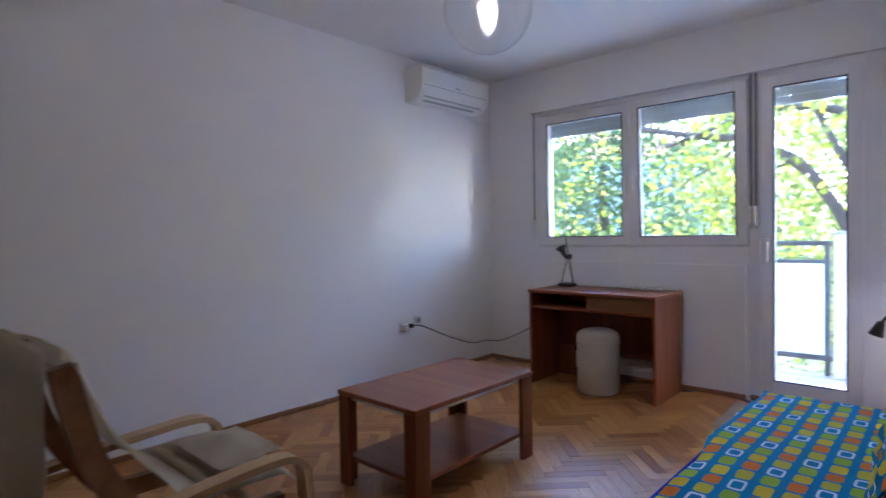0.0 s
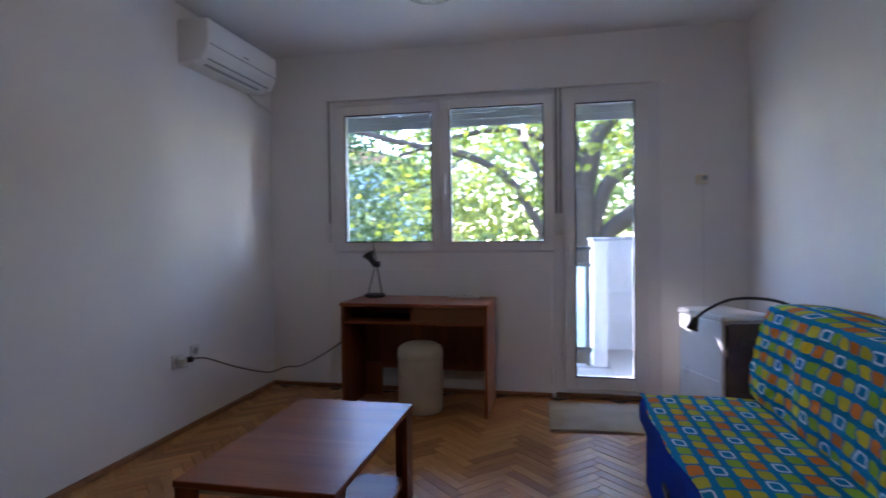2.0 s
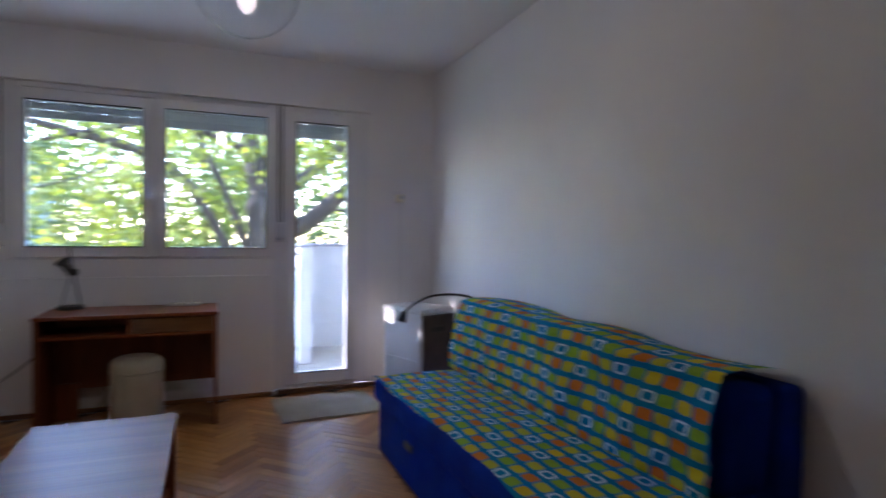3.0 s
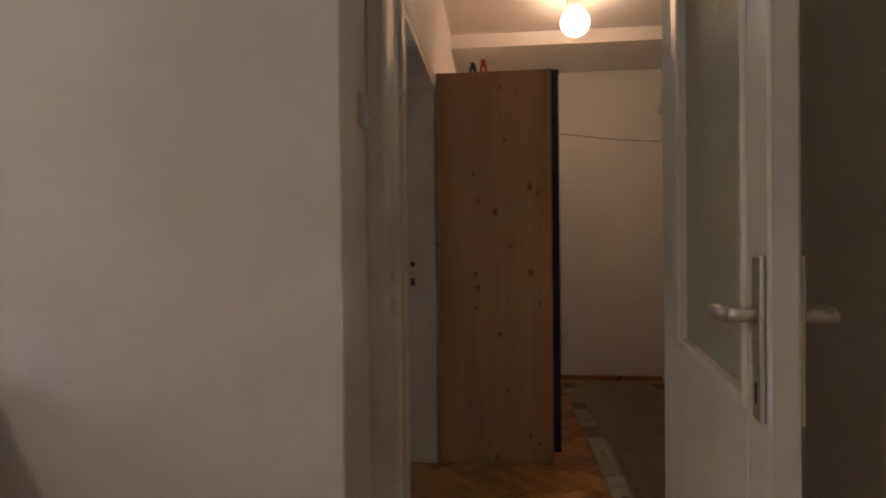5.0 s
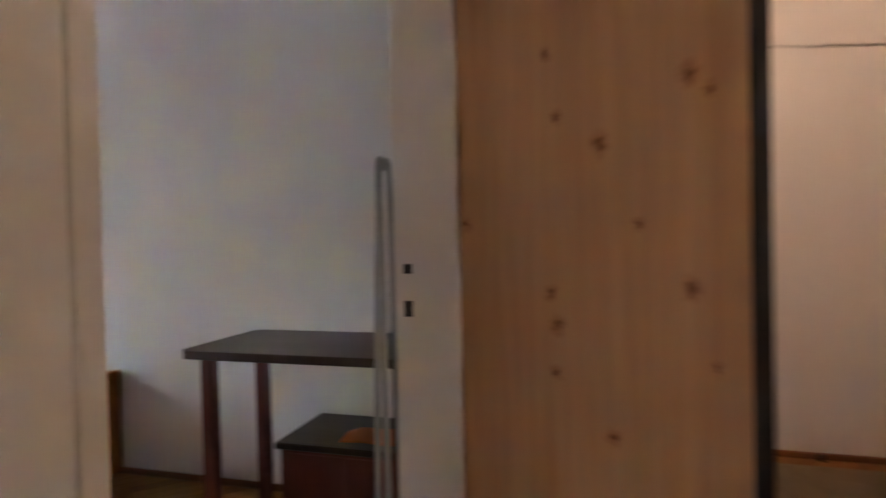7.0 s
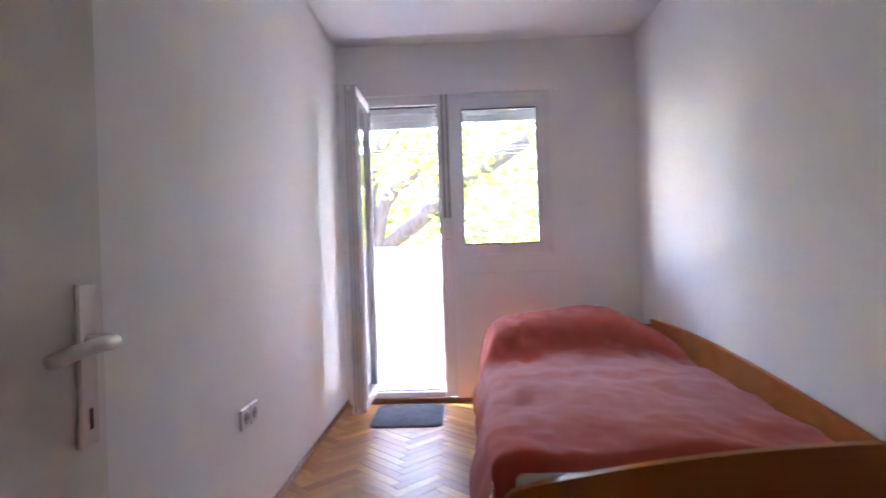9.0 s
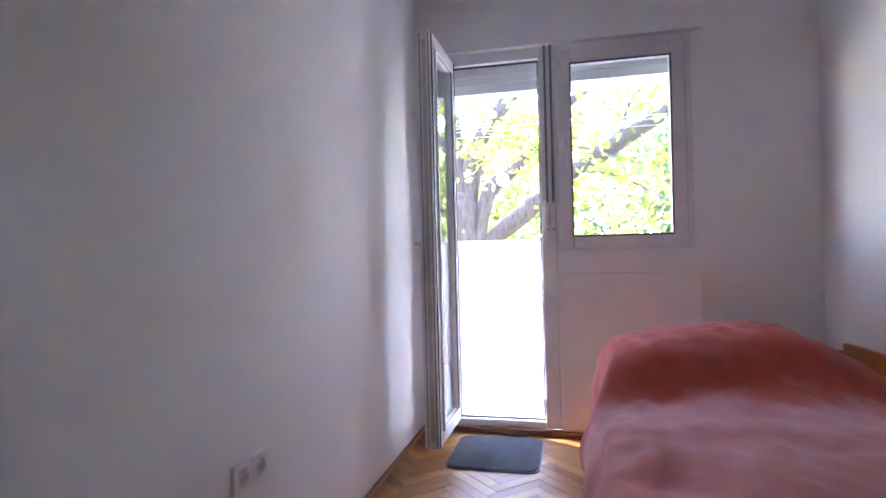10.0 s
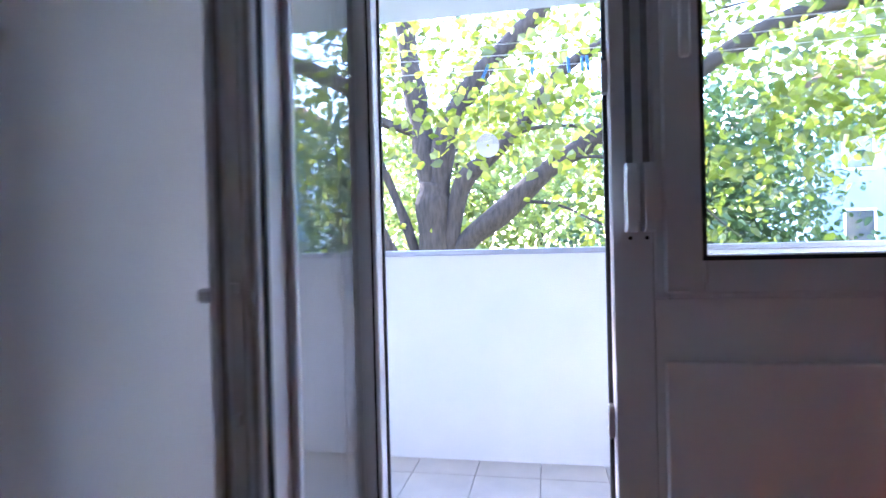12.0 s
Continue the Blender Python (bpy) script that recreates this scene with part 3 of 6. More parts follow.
def baseboard(name, x0, y0, x1, y1, side):
    """A low wooden strip along a wall; side: the way from the wall into the room."""
    d = Vector((x1 - x0, y1 - y0, 0))
    a = math.atan2(d.y, d.x)
    s = 1 if Vector((-math.sin(a), math.cos(a), 0)).dot(Vector((*side, 0))) > 0 else -1
    bm = B(0, d.length, 0.0005 if s > 0 else -0.016, 0.016 if s > 0 else -0.0005, 0.0, 0.032, bevel=0.005)
    ob = structure(name, bm, M_TRIM, "low brown wooden skirting strip")
    ob.matrix_world = Matrix.Translation((x0, y0, 0)) @ Matrix.Rotation(a, 4, "Z")


baseboard("baseboard_west", XW, -5.4, XW, 0, (1, 0))
baseboard("baseboard_window_a", XW, -0.017, LDX - 0.015, -0.017, (0, -1))
baseboard("baseboard_window_b", LW1, 0, XE, 0, (0, -1))
baseboard("baseboard_sofa_wall", XE, -4.23, XE, 0, (-1, 0))
baseboard("baseboard_bed_west", BW, SB, BW, 0, (1, 0))
baseboard("baseboard_bed_window_a", 0.945 + DX, -0.017, BW1 + 0.03, -0.017, (0, -1))
baseboard("baseboard_bed_window_b", BW1 + 0.03, 0, BE, 0, (0, -1))
baseboard("baseboard_bed_east", BE, SB, BE, 0, (-1, 0))
baseboard("baseboard_hall_end", HE, YS, HE, SH, (-1, 0))
baseboard("baseboard_hall_south", 0.385, YS, 2.385, YS, (0, 1))
structure("threshold_entry", B(2.386, HE - 0.001, -6.05, YS - 0.0005, -0.012, 0.0), M_TRIM, "brown wooden threshold before the entry door")
structure("threshold_living", B(LDX + 0.01, LW1, -0.03, -0.001, 0.0, 0.035, bevel=0.004), M_STONE, "worn brown wooden threshold strip")
structure("threshold_bedroom", B(BD0, 0.945 + DX, -0.03, -0.001, 0.0, 0.035, bevel=0.004), M_STONE, "worn brown wooden threshold strip")


# ---- windows and balcony doors ----
def pane(parent, x0, x1, z0, z1, y=0.04, name="pane"):
    ob = part(name, boxes((x0 - 0.008, x1 + 0.008, y - 0.004, y + 0.004, z0 - 0.008, z1 + 0.008), (x0 - 0.008, x1 + 0.008, y + 0.018, y + 0.024, z0 - 0.008, z1 + 0.008)), M_GLASS, parent, "clear double glazing")
    ob.visible_shadow = False
    return ob


def seal(parent, x0, x1, z0, z1, y):
    return part("seal", rect_frame(x0 - 0.004, x1 + 0.004, z0 - 0.004, z1 + 0.004, y - 0.004, y + 0.004, 0.008, 0.0), M_SEAL, parent, "thin black rubber seal")


def window_handle(parent, x, z, y, side=1, lean=0.0):
    h = part("handle", boxes((x - 0.014, x + 0.014, y - 0.012, y, z - 0.035, z + 0.035), (x - 0.009, x + 0.009, y - 0.045, y - 0.010, z - 0.010, z + 0.010), (x - 0.010, x + 0.010, y - 0.048, y - 0.030, z - 0.125, z + 0.012), bevel=0.004), M_PVC, parent, "white window handle")
    return h


def shutter(parent, x0, x1, zlow, rows=4):
    """A rolled-down end of a roller shutter: slats joined by slotted strips."""
    z = zlow
    for i in range(rows):
        hgt = 0.048 if i else 0.055
        part("slat", B(x0, x1, 0.150, 0.164, z, z + hgt, bevel=0.003), M_SLAT, parent)
        z += hgt
        bm = bmesh.new()
        k = int((x1 - x0) / 0.034)
        for q in range(k):
            box(bm, x0 + q * 0.034, x0 + q * 0.034 + 0.026, 0.154, 0.160, z - 0.0005, z + 0.0045)
        part("slotted_strip", bm, M_SLAT, parent)
        z += 0.004
    part("slat", B(x0, x1, 0.150, 0.164, z, z + 0.2), M_SLAT, parent)


def strap(parent, x, ztop, zbox, y=-0.012):
    part("strap", B(x - 0.0065, x + 0.0065, y - 0.002, y, zbox, ztop), M_STRAP, parent, "grey woven shutter strap")


def strap_box(parent, x, z0, z1, y=-0.002):
    """A D-shaped winder housing that stands out from the frame, with a round cover on its side."""
    d, r = 0.058, 0.026
    arc = [(d - r + r * math.sin(a), z1 - r + r * math.cos(a)) for a in [i * math.pi / 10 for i in range(6)]]
    arc += [(d - r + r * math.cos(a), z0 + r - r * math.sin(a)) for a in [i * math.pi / 10 for i in range(6)]]
    bm = extrude_outline([(0.0, z0)] + [(0.0, z1)] + arc, -0.011, 0.011, 0.003)
    bmesh.ops.transform(bm, matrix=Matrix(((0, 1, 0, x), (-1, 0, 0, y), (0, 0, 1, 0), (0, 0, 0, 1))), verts=bm.verts)
    bx = part("strap_winder", bm, M_PVC, parent, "white strap winder")
    part("cover", lathe([(0, 0.0015), (0.016, 0.0015), (0.018, 0.0)], 20, m=pose(x - 0.0111, y - 0.028, (z0 + z1) / 2, 0, -90)), M_AC, bx)
    for zz in (z0 - 0.012, z1 + 0.010):
        part("screw", lathe([(0.004, 0), (0.004, 0.004), (0, 0.004)], 8, m=pose(x, y - 0.001, zz, 90)), M_SEAL, bx)


w1 = tagged(new("window_1"), "white plastic double window with half-tilted sash over the desk", "window", kind="structure")
part("window_frame", boxes((LW0, LW0 + 0.045, 0.0, 0.07, SILL, TOP), (LW0 + 0.045, LDX, 0.0, 0.07, TOP - 0.035, TOP), (LW0 + 0.045, LDX, 0.0, 0.07, SILL, SILL + 0.03), (-2.155, -2.105, 0.004, 0.07, SILL + 0.03, TOP - 0.035), (LDX - 0.02, LDX, 0.004, 0.07, SILL + 0.03, TOP - 0.035), bevel=0.004), M_PVC, w1)
sash_a = part("sash", rect_frame(-2.962, -2.125, SILL + 0.012, 2.195, -0.012, 0.055, 0.077, 0.005), M_PVC, w1)
pane(sash_a, -2.886, -2.20, 1.142, 2.118)
seal(sash_a, -2.886, -2.20, 1.142, 2.118, -0.012)
window_handle(sash_a, -2.155, 1.60, -0.012)
sash_b = part("sash", rect_frame(-2.122, -1.295, SILL + 0.012, 2.195, -0.012, 0.055, 0.073, 0.005), M_PVC, w1, "sash tilted inwards at the top")
pane(sash_b, -2.05, -1.368, 1.138, 2.122)
seal(sash_b, -2.05, -1.368, 1.138, 2.122, -0.012)
window_handle(sash_b, -2.09, 1.62, -0.012)
sash_b.matrix_basis = Matrix.Translation((0, 0, SILL)) @ Matrix.Rotation(radians(2.6), 4, "X") @ Matrix.Translation((0, 0, -SILL))
shutter(w1, LW0 + 0.04, LDX - 0.02, 2.025)
part("window_sill", B(LW0, LDX, 0.07, FY1 + 0.03, SILL - 0.02, SILL, bevel=0.003), M_PVC, w1)

door1 = tagged(new("door_1"), "closed white plastic balcony door with full-height glass", "balcony door", kind="structure")
part("door_frame", boxes((LDX, LDX + 0.075, 0.0, 0.07, 0.035, TOP), (LW1 - 0.10, LW1, 0.0, 0.07, 0.035, TOP), (LDX + 0.075, LW1 - 0.10, 0.0, 0.07, TOP - 0.05, TOP), (LDX + 0.075, LW1 - 0.10, 0.0, 0.07, 0.021, 0.06), bevel=0.004), M_PVC, door1)
leaf1 = part("sash", rect_frame(-1.222, -0.657, 0.062, 2.198, -0.012, 0.055, 0.083, 0.005, wb=0.092), M_PVC, door1)
pane(leaf1, -1.140, -0.740, 0.155, 2.118)
seal(leaf1, -1.140, -0.740, 0.155, 2.118, -0.012)
window_handle(leaf1, -1.18, 1.08, -0.012)
for zz in (0.25, 2.08):
    part("hinge", B(-0.660, -0.645, -0.022, -0.004, zz, zz + 0.09, bevel=0.004), M_PVC, leaf1)
strap(door1, -1.276, TOP, 1.30)
strap(door1, -1.246, TOP, 1.30)
strap_box(door1, -1.276, 1.20, 1.335)
strap_box(door1, -1.246, 1.20, 1.335)
shutter(door1, LDX + 0.05, LW1 - 0.06, 2.025)
strap(w1, LW0 - 0.02, TOP, 1.28)
strap_box(w1, LW0 - 0.02, 1.16, 1.29)

bd0, bdx, bw1 = 0.26, 0.93, 1.66
w2 = tagged(new("window_2"), "white plastic window beside the open balcony door", "window", kind="structure")
part("window_frame", boxes((bdx, bdx + 0.03, 0.0, 0.07, SILL, TOP), (bw1 - 0.045, bw1, 0.0, 0.07, SILL, TOP), (bdx + 0.03, bw1 - 0.045, 0.0, 0.07, TOP - 0.04, TOP), (bdx + 0.03, bw1 - 0.045, 0.0, 0.07, SILL, SILL + 0.03), bevel=0.004), M_PVC, w2)
sash_c = part("sash", rect_frame(0.948, 1.632, SILL + 0.012, 2.195, -0.012, 0.055, 0.078, 0.005), M_PVC, w2)
pane(sash_c, 1.024, 1.556, 1.138, 2.115)
seal(sash_c, 1.024, 1.556, 1.138, 2.115, -0.012)
window_handle(sash_c, 0.985, 1.66, -0.012)
part("hinge", B(1.632, 1.645, -0.022, -0.004, 2.07, 2.16, bevel=0.004), M_PVC, sash_c)
part("hinge", B(1.632, 1.645, -0.022, -0.004, SILL + 0.02, SILL + 0.06, bevel=0.004), M_PVC, sash_c)
shutter(w2, bdx + 0.02, bw1 - 0.04, 2.06)
part("window_sill", B(bdx, bw1, 0.07, FY1 + 0.03, SILL - 0.02, SILL, bevel=0.003), M_PVC, w2)

door2 = tagged(new("door_2"), "white plastic balcony door standing wide open into the bedroom", "balcony door", kind="structure")
part("door_frame", boxes((bd0, bd0 + 0.055, 0.0, 0.07, 0.035, TOP), (0.845, bdx, 0.0, 0.07, 0.035, TOP), (bd0 + 0.055, 0.845, 0.0, 0.07, 2.165, TOP), (bd0 + 0.055, 0.845, 0.0, 0.07, 0.021, 0.075), bevel=0.004), M_PVC, door2)
part("frame_seal", boxes((0.836, 0.845, 0.030, 0.045, 0.075, 2.165), (bd0 + 0.055, 0.836, 0.030, 0.045, 2.156, 2.165), (bd0 + 0.055, 0.836, 0.030, 0.045, 0.075, 0.082)), M_SEAL, door2, "black rubber seal round the opening")
for zz in (0.14, 0.76, 1.49, 2.0):
    part("strike_plate", B(0.832, 0.8448, 0.008, 0.026, zz, zz + 0.07, bevel=0.002), M_SATIN, door2)
LEAFW = 0.535
leaf2 = part("sash", rect_frame(0, LEAFW, 0.078, 2.185, -0.035, 0.035, 0.083, 0.005), M_PVC, door2, "open door sash", m=pose(0.318, -0.012, 0, 0, 0, -90.5))
pane(leaf2, 0.083, LEAFW - 0.083, 0.161, 2.102, y=-0.005)
part("seal", boxes((0.004, 0.012, 0.035, 0.040, 0.085, 2.178), (LEAFW - 0.012, LEAFW - 0.004, 0.035, 0.040, 0.085, 2.178), (0.079, 0.087, 0.034, 0.038, 0.161, 2.102), (LEAFW - 0.087, LEAFW - 0.079, 0.034, 0.038, 0.161, 2.102), (0.087, LEAFW - 0.087, 0.034, 0.038, 0.157, 0.165), (0.087, LEAFW - 0.087, 0.034, 0.038, 2.098, 2.106)), M_SEAL, leaf2)
for yy in (-0.026, 0.020):
    part("edge_gasket", B(LEAFW - 0.001, LEAFW + 0.004, yy, yy + 0.006, 0.09, 2.175, bevel=0.001), M_GASKET, leaf2, "grey-brown rubber gasket")
part("edge_lip", B(LEAFW - 0.002, LEAFW + 0.012, 0.028, 0.036, 0.082, 2.181, bevel=0.003), M_PVC, leaf2)
part("edge_lip", B(LEAFW - 0.030, LEAFW - 0.001, -0.043, -0.0352, 0.082, 2.181, bevel=0.003), M_PVC, leaf2)
part("glazing_bead", rect_frame(0.070, LEAFW - 0.070, 0.148, 2.115, 0.0352, 0.046, 0.016, 0.003), M_PVC, leaf2)
part("lock_strip", B(LEAFW, LEAFW + 0.003, -0.010, 0.010, 0.12, 2.14), M_SATIN, leaf2, "metal locking strip on the edge")
for zz in (0.35, 0.62, 0.95, 1.12, 1.55, 1.9):
    part("lock_stud", B(LEAFW + 0.003, LEAFW + 0.010, -0.006, 0.006, zz, zz + 0.016, bevel=0.002), M_SATIN, leaf2)
part("handle", boxes((LEAFW - 0.055, LEAFW - 0.027, -0.047, -0.035, 1.08, 1.15), (LEAFW - 0.051, LEAFW - 0.031, -0.075, -0.046, 1.105, 1.125), (LEAFW - 0.16, LEAFW - 0.03, -0.083, -0.066, 1.105, 1.125), bevel=0.004), M_PVC, leaf2, "white handle turned level")
strap(door2, 0.882, TOP, 1.30)
strap(door2, 0.915, TOP, 1.30)
strap_box(door2, 0.882, 1.195, 1.335)
strap_box(door2, 0.915, 1.195, 1.335)
shutter(door2, bd0 + 0.03, bdx - 0.05, 2.03)
w2.location.x = door2.location.x = DX


# ---- inner doors ----
def lever_handle(parent, x, y, z, out, toward):
    """Long plate with a lever. out: the y way it stands off the leaf; toward: the x way the lever points."""
    p = part("handle_plate", boxes((x - 0.02, x + 0.02, min(y, y + out * 0.008), max(y, y + out * 0.008), z - 0.15, z + 0.085), bevel=0.003), M_SATIN, parent, "satin metal handle plate")
    lv = bmesh.new()
    tube(lv, [(x, y + out * 0.006, z), (x, y + out * 0.045, z)], 0.010, 12)
    tube(lv, smooth_path([(x, y + out * 0.045, z), (x + toward * 0.04, y + out * 0.052, z + 0.002), (x + toward * 0.085, y + out * 0.050, z), (x + toward * 0.125, y + out * 0.044, z - 0.006)], 4), lambda t: 0.0115 - 0.002 * t, 10)
    part("lever", lv, M_SATIN, p, "rounded lever", smooth=True)
    part("keyhole", B(x - 0.004, x + 0.004, min(y + out * 0.0085, y + out * 0.009), max(y + out * 0.0085, y + out * 0.009), z - 0.125, z - 0.095), M_SEAL, p)
    return p


door3 = tagged(new("door_3"), "white lacquered living room door with patterned glass, standing open", "door", kind="structure")
part("door_frame", boxes((0.28, 0.392, -4.29, -4.2805, 0.0, 2.03), (0.28, 0.392, -5.114, -5.087, 0.0, 2.03), (0.28, 0.392, -5.087, -4.29, 1.99, 2.029), bevel=0.003), M_LACQ, door3, "white door lining")
part("architrave", boxes((0.268, 0.289, -4.286, -4.231, 0.0, 2.03), (0.268, 0.289, -5.17, -5.116, 0.0, 2.09), (0.268, 0.289, -5.116, -4.231, 2.031, 2.09), bevel=0.004), M_LACQ, door3)
for zz, hh in ((0.915, 0.05), (1.015, 0.03)):
    part("strike_plate", B(0.316, 0.334, -4.2935, -4.2902, zz, zz + hh, bevel=0.001), M_SATIN, door3)
dl3 = part("door_leaf", boxes((0, 0.10, -0.02, 0.02, 0.01, 1.98), (0.68, 0.78, -0.02, 0.02, 0.01, 1.98), (0.10, 0.68, -0.02, 0.02, 0.01, 0.865), (0.10, 0.68, -0.02, 0.02, 1.85, 1.98), bevel=0.004), M_LACQ, door3, "white door leaf with a glazed upper half", m=pose(0.262, -5.093, 0, 0, 0, 172.3))
part("glass_panel", B(0.09, 0.69, -0.004, 0.004, 0.855, 1.86), M_GREENGLASS, dl3, "patterned greenish glass")
part("glazing_bead", boxes((0.10, 0.118, -0.026, 0.026, 0.865, 1.85), (0.662, 0.68, -0.026, 0.026, 0.865, 1.85), (0.118, 0.662, -0.026, 0.026, 0.865, 0.883), (0.118, 0.662, -0.026, 0.026, 1.832, 1.85), bevel=0.005), M_LACQ, dl3)
lever_handle(dl3, 0.752, -0.02, 1.02, -1, -0.72)
lever_handle(dl3, 0.752, 0.02, 1.02, 1, -0.72)

door4 = tagged(new("door_4"), "plain white bedroom door standing open against the wall", "door", kind="structure")
part("door_frame", boxes((DW0, DW0 + 0.025, SH - 0.012, SB + 0.012, 0.0, 1.944), (DW1 - 0.025, DW1, SH - 0.001, SB + 0.012, 0.0, 1.944), (DW0 + 0.025, DW1 - 0.025, SH - 0.012, SB + 0.012, 1.91, 1.944), bevel=0.003), M_LACQ, door4, "white door lining")
part("architrave", boxes((DW0 - 0.055, DW0, SH - 0.014, SH - 0.0005, 0.0, 2.0), (DW0, DW1, SH - 0.014, SH - 0.0005, 1.945, 2.0), bevel=0.004), M_LACQ, door4)
for zz, hh in ((0.912, 0.036), (1.01, 0.022)):
    part("strike_plate", B(DW1 - 0.0285, DW1 - 0.0255, -4.176, -4.156, zz, zz + hh), M_SEAL, door4, "dark strike hole")
dl4 = part("door_leaf", B(0, 0.918, -0.02, 0.02, 0.01, 1.905, bevel=0.004), M_LACQ, door4, "plain white door leaf", m=pose(DW0 + 0.045, SB - 0.005, 0, 0, 0, 90.6))
lever_handle(dl4, 0.868, -0.02, 1.0, -1, -1)
lever_handle(dl4, 0.868, 0.02, 1.0, 1, -1)

door5 = tagged(new("door_5"), "plain white entry door in a shallow wall niche", "door", kind="structure")
part("door_leaf", B(2.46, HE - 0.001, -6.095, -6.055, 0.015, 1.89, bevel=0.003), M_LACQ, door5)
part("door_frame", boxes((2.386, 2.46, -6.16, -6.04, 0.0, 1.929), (2.46, HE - 0.001, -6.16, -6.04, 1.89, 1.929), bevel=0.003), M_LACQ, door5)
part("door_gap", B(2.46, HE - 0.001, -6.085, -6.065, 0.0, 0.014), M_SEAL, door5, "dark gap under the door")
part("peephole", lathe([(0.0, 0.008), (0.010, 0.007), (0.013, 0.0)], 16, m=pose(2.80, -6.055, 1.465, -90)), M_SATIN, door5)


# ---- the balcony ----
structure("balcony_slab", boxes((-3.8, -0.95, FY1, 1.22, -0.28, -0.025), (-0.95, 2.75, FY1, 1.92, -0.28, -0.025)), M_GROUT, "concrete balcony slab")
structure("balcony_slab_above", boxes((-3.8, -0.95, FY1, 1.25, 2.47, 2.68), (-0.95, 2.75, FY1, 1.92, 2.47, 2.68)), M_RENDER, "white underside of the balcony above")
structure("balcony_parapet", boxes((-0.95, 2.75, 1.80, 1.92, -0.28, 1.12), (-0.95, -0.83, 1.10, 1.80, -0.28, 1.12), (2.63, 2.75, FY1, 1.80, -0.28, H)), M_RENDER, "solid white rendered balcony parapet")
structure("parapet_coping", boxes((-0.965, 2.63, 1.785, 1.935, 1.12, 1.15), (-0.965, -0.815, 1.085, 1.785, 1.12, 1.15), bevel=0.004), M_COPING, "grey sheet-metal coping on the parapet")
structure("facade_outside", boxes((-8.0, XW - 0.15, FY0, FY1, -3.2, 6.0), (XW - 0.15, BE + 0.6, FY1 - 0.1, FY1, H, 6.0), (BE + 0.6, 8.0, FY0, FY1, -3.2, 6.0), (XW - 0.15, BE + 0.6, FY1 - 0.1, FY1, -3.2, -0.25)), M_RENDER, "rendered outer wall of the apartment house")

railing = thing("balcony_railing", pose(0, 0, 0), "dark steel balcony railing with frosted glass panels", "railing")
part("top_rail", B(-3.75, -0.965, 1.12, 1.16, 1.035, 1.075, bevel=0.004), M_STEEL, railing)
part("middle_rail", B(-3.75, -0.965, 1.125, 1.155, 0.89, 0.92, bevel=0.003), M_STEEL, railing)
part("bottom_rail", B(-3.75, -0.965, 1.125, 1.155, 0.10, 0.145, bevel=0.003), M_STEEL, railing)
for x in (-3.73, -2.83, -1.91, -1.0):
    part("post", B(x - 0.018, x + 0.018, 1.118, 1.162, -0.02, 1.035, bevel=0.003), M_STEEL, railing)
for x0, x1 in ((-3.71, -2.85), (-2.81, -1.93), (-1.89, -1.02)):
    part("glass_panel", B(x0, x1, 1.136, 1.144, 0.145, 0.89), M_WIREGLASS, railing, "frosted wired glass")


# ---- living room ----
def coffee_table():
    t = thing("coffee_table", pose(-2.153, -2.225, 0), "mahogany-brown laminate coffee table with a lower shelf on parquet", "coffee table")
    a, b, h = 0.263, 0.437, 0.45
    part("tabletop", B(-a, a, -b, b, h - 0.022, h, bevel=0.003), M_DESK, t)
    for sx in (-1, 1):
        for sy in (-1, 1):
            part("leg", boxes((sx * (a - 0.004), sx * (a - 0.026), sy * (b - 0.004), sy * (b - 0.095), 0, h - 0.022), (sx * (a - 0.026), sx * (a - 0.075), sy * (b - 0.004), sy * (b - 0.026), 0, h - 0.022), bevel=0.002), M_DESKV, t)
    for s in (-1, 1):
        part("apron", B(s * (a - 0.030), s * (a - 0.042), -b + 0.03, b - 0.03, h - 0.047, h - 0.0225), M_ALU, t, "pale metal strip under the top")
        part("apron", B(-a + 0.045, a - 0.045, s * (b - 0.030), s * (b - 0.042), h - 0.047, h - 0.0225), M_ALU, t, "pale metal strip under the top")
    part("shelf", B(-a + 0.0265, a - 0.0265, -b + 0.03, b - 0.03, 0.115, 0.137, bevel=0.002), M_DESK, t)


def desk():
    t = thing("writing_desk", pose(-2.213, -0.345, 0), "mahogany-brown writing desk with open shelf and drawer under the window", "desk")
    w, d, h = 0.498, 0.25, 0.737
    part("desktop", B(-w - 0.006, w + 0.006, -d, d, h - 0.022, h, bevel=0.003), M_DESK, t)
    for s in (-1, 1):
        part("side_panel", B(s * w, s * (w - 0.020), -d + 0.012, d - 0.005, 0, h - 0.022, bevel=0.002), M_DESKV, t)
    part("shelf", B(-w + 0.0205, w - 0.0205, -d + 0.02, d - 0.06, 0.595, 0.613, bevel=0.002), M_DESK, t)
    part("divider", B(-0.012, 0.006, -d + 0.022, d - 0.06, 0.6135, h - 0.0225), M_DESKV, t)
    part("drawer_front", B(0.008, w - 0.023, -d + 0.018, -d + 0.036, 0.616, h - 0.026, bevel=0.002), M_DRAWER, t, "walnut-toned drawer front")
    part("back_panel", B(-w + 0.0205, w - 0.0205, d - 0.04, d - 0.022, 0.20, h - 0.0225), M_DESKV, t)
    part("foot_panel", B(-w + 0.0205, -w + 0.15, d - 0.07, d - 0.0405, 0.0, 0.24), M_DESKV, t)


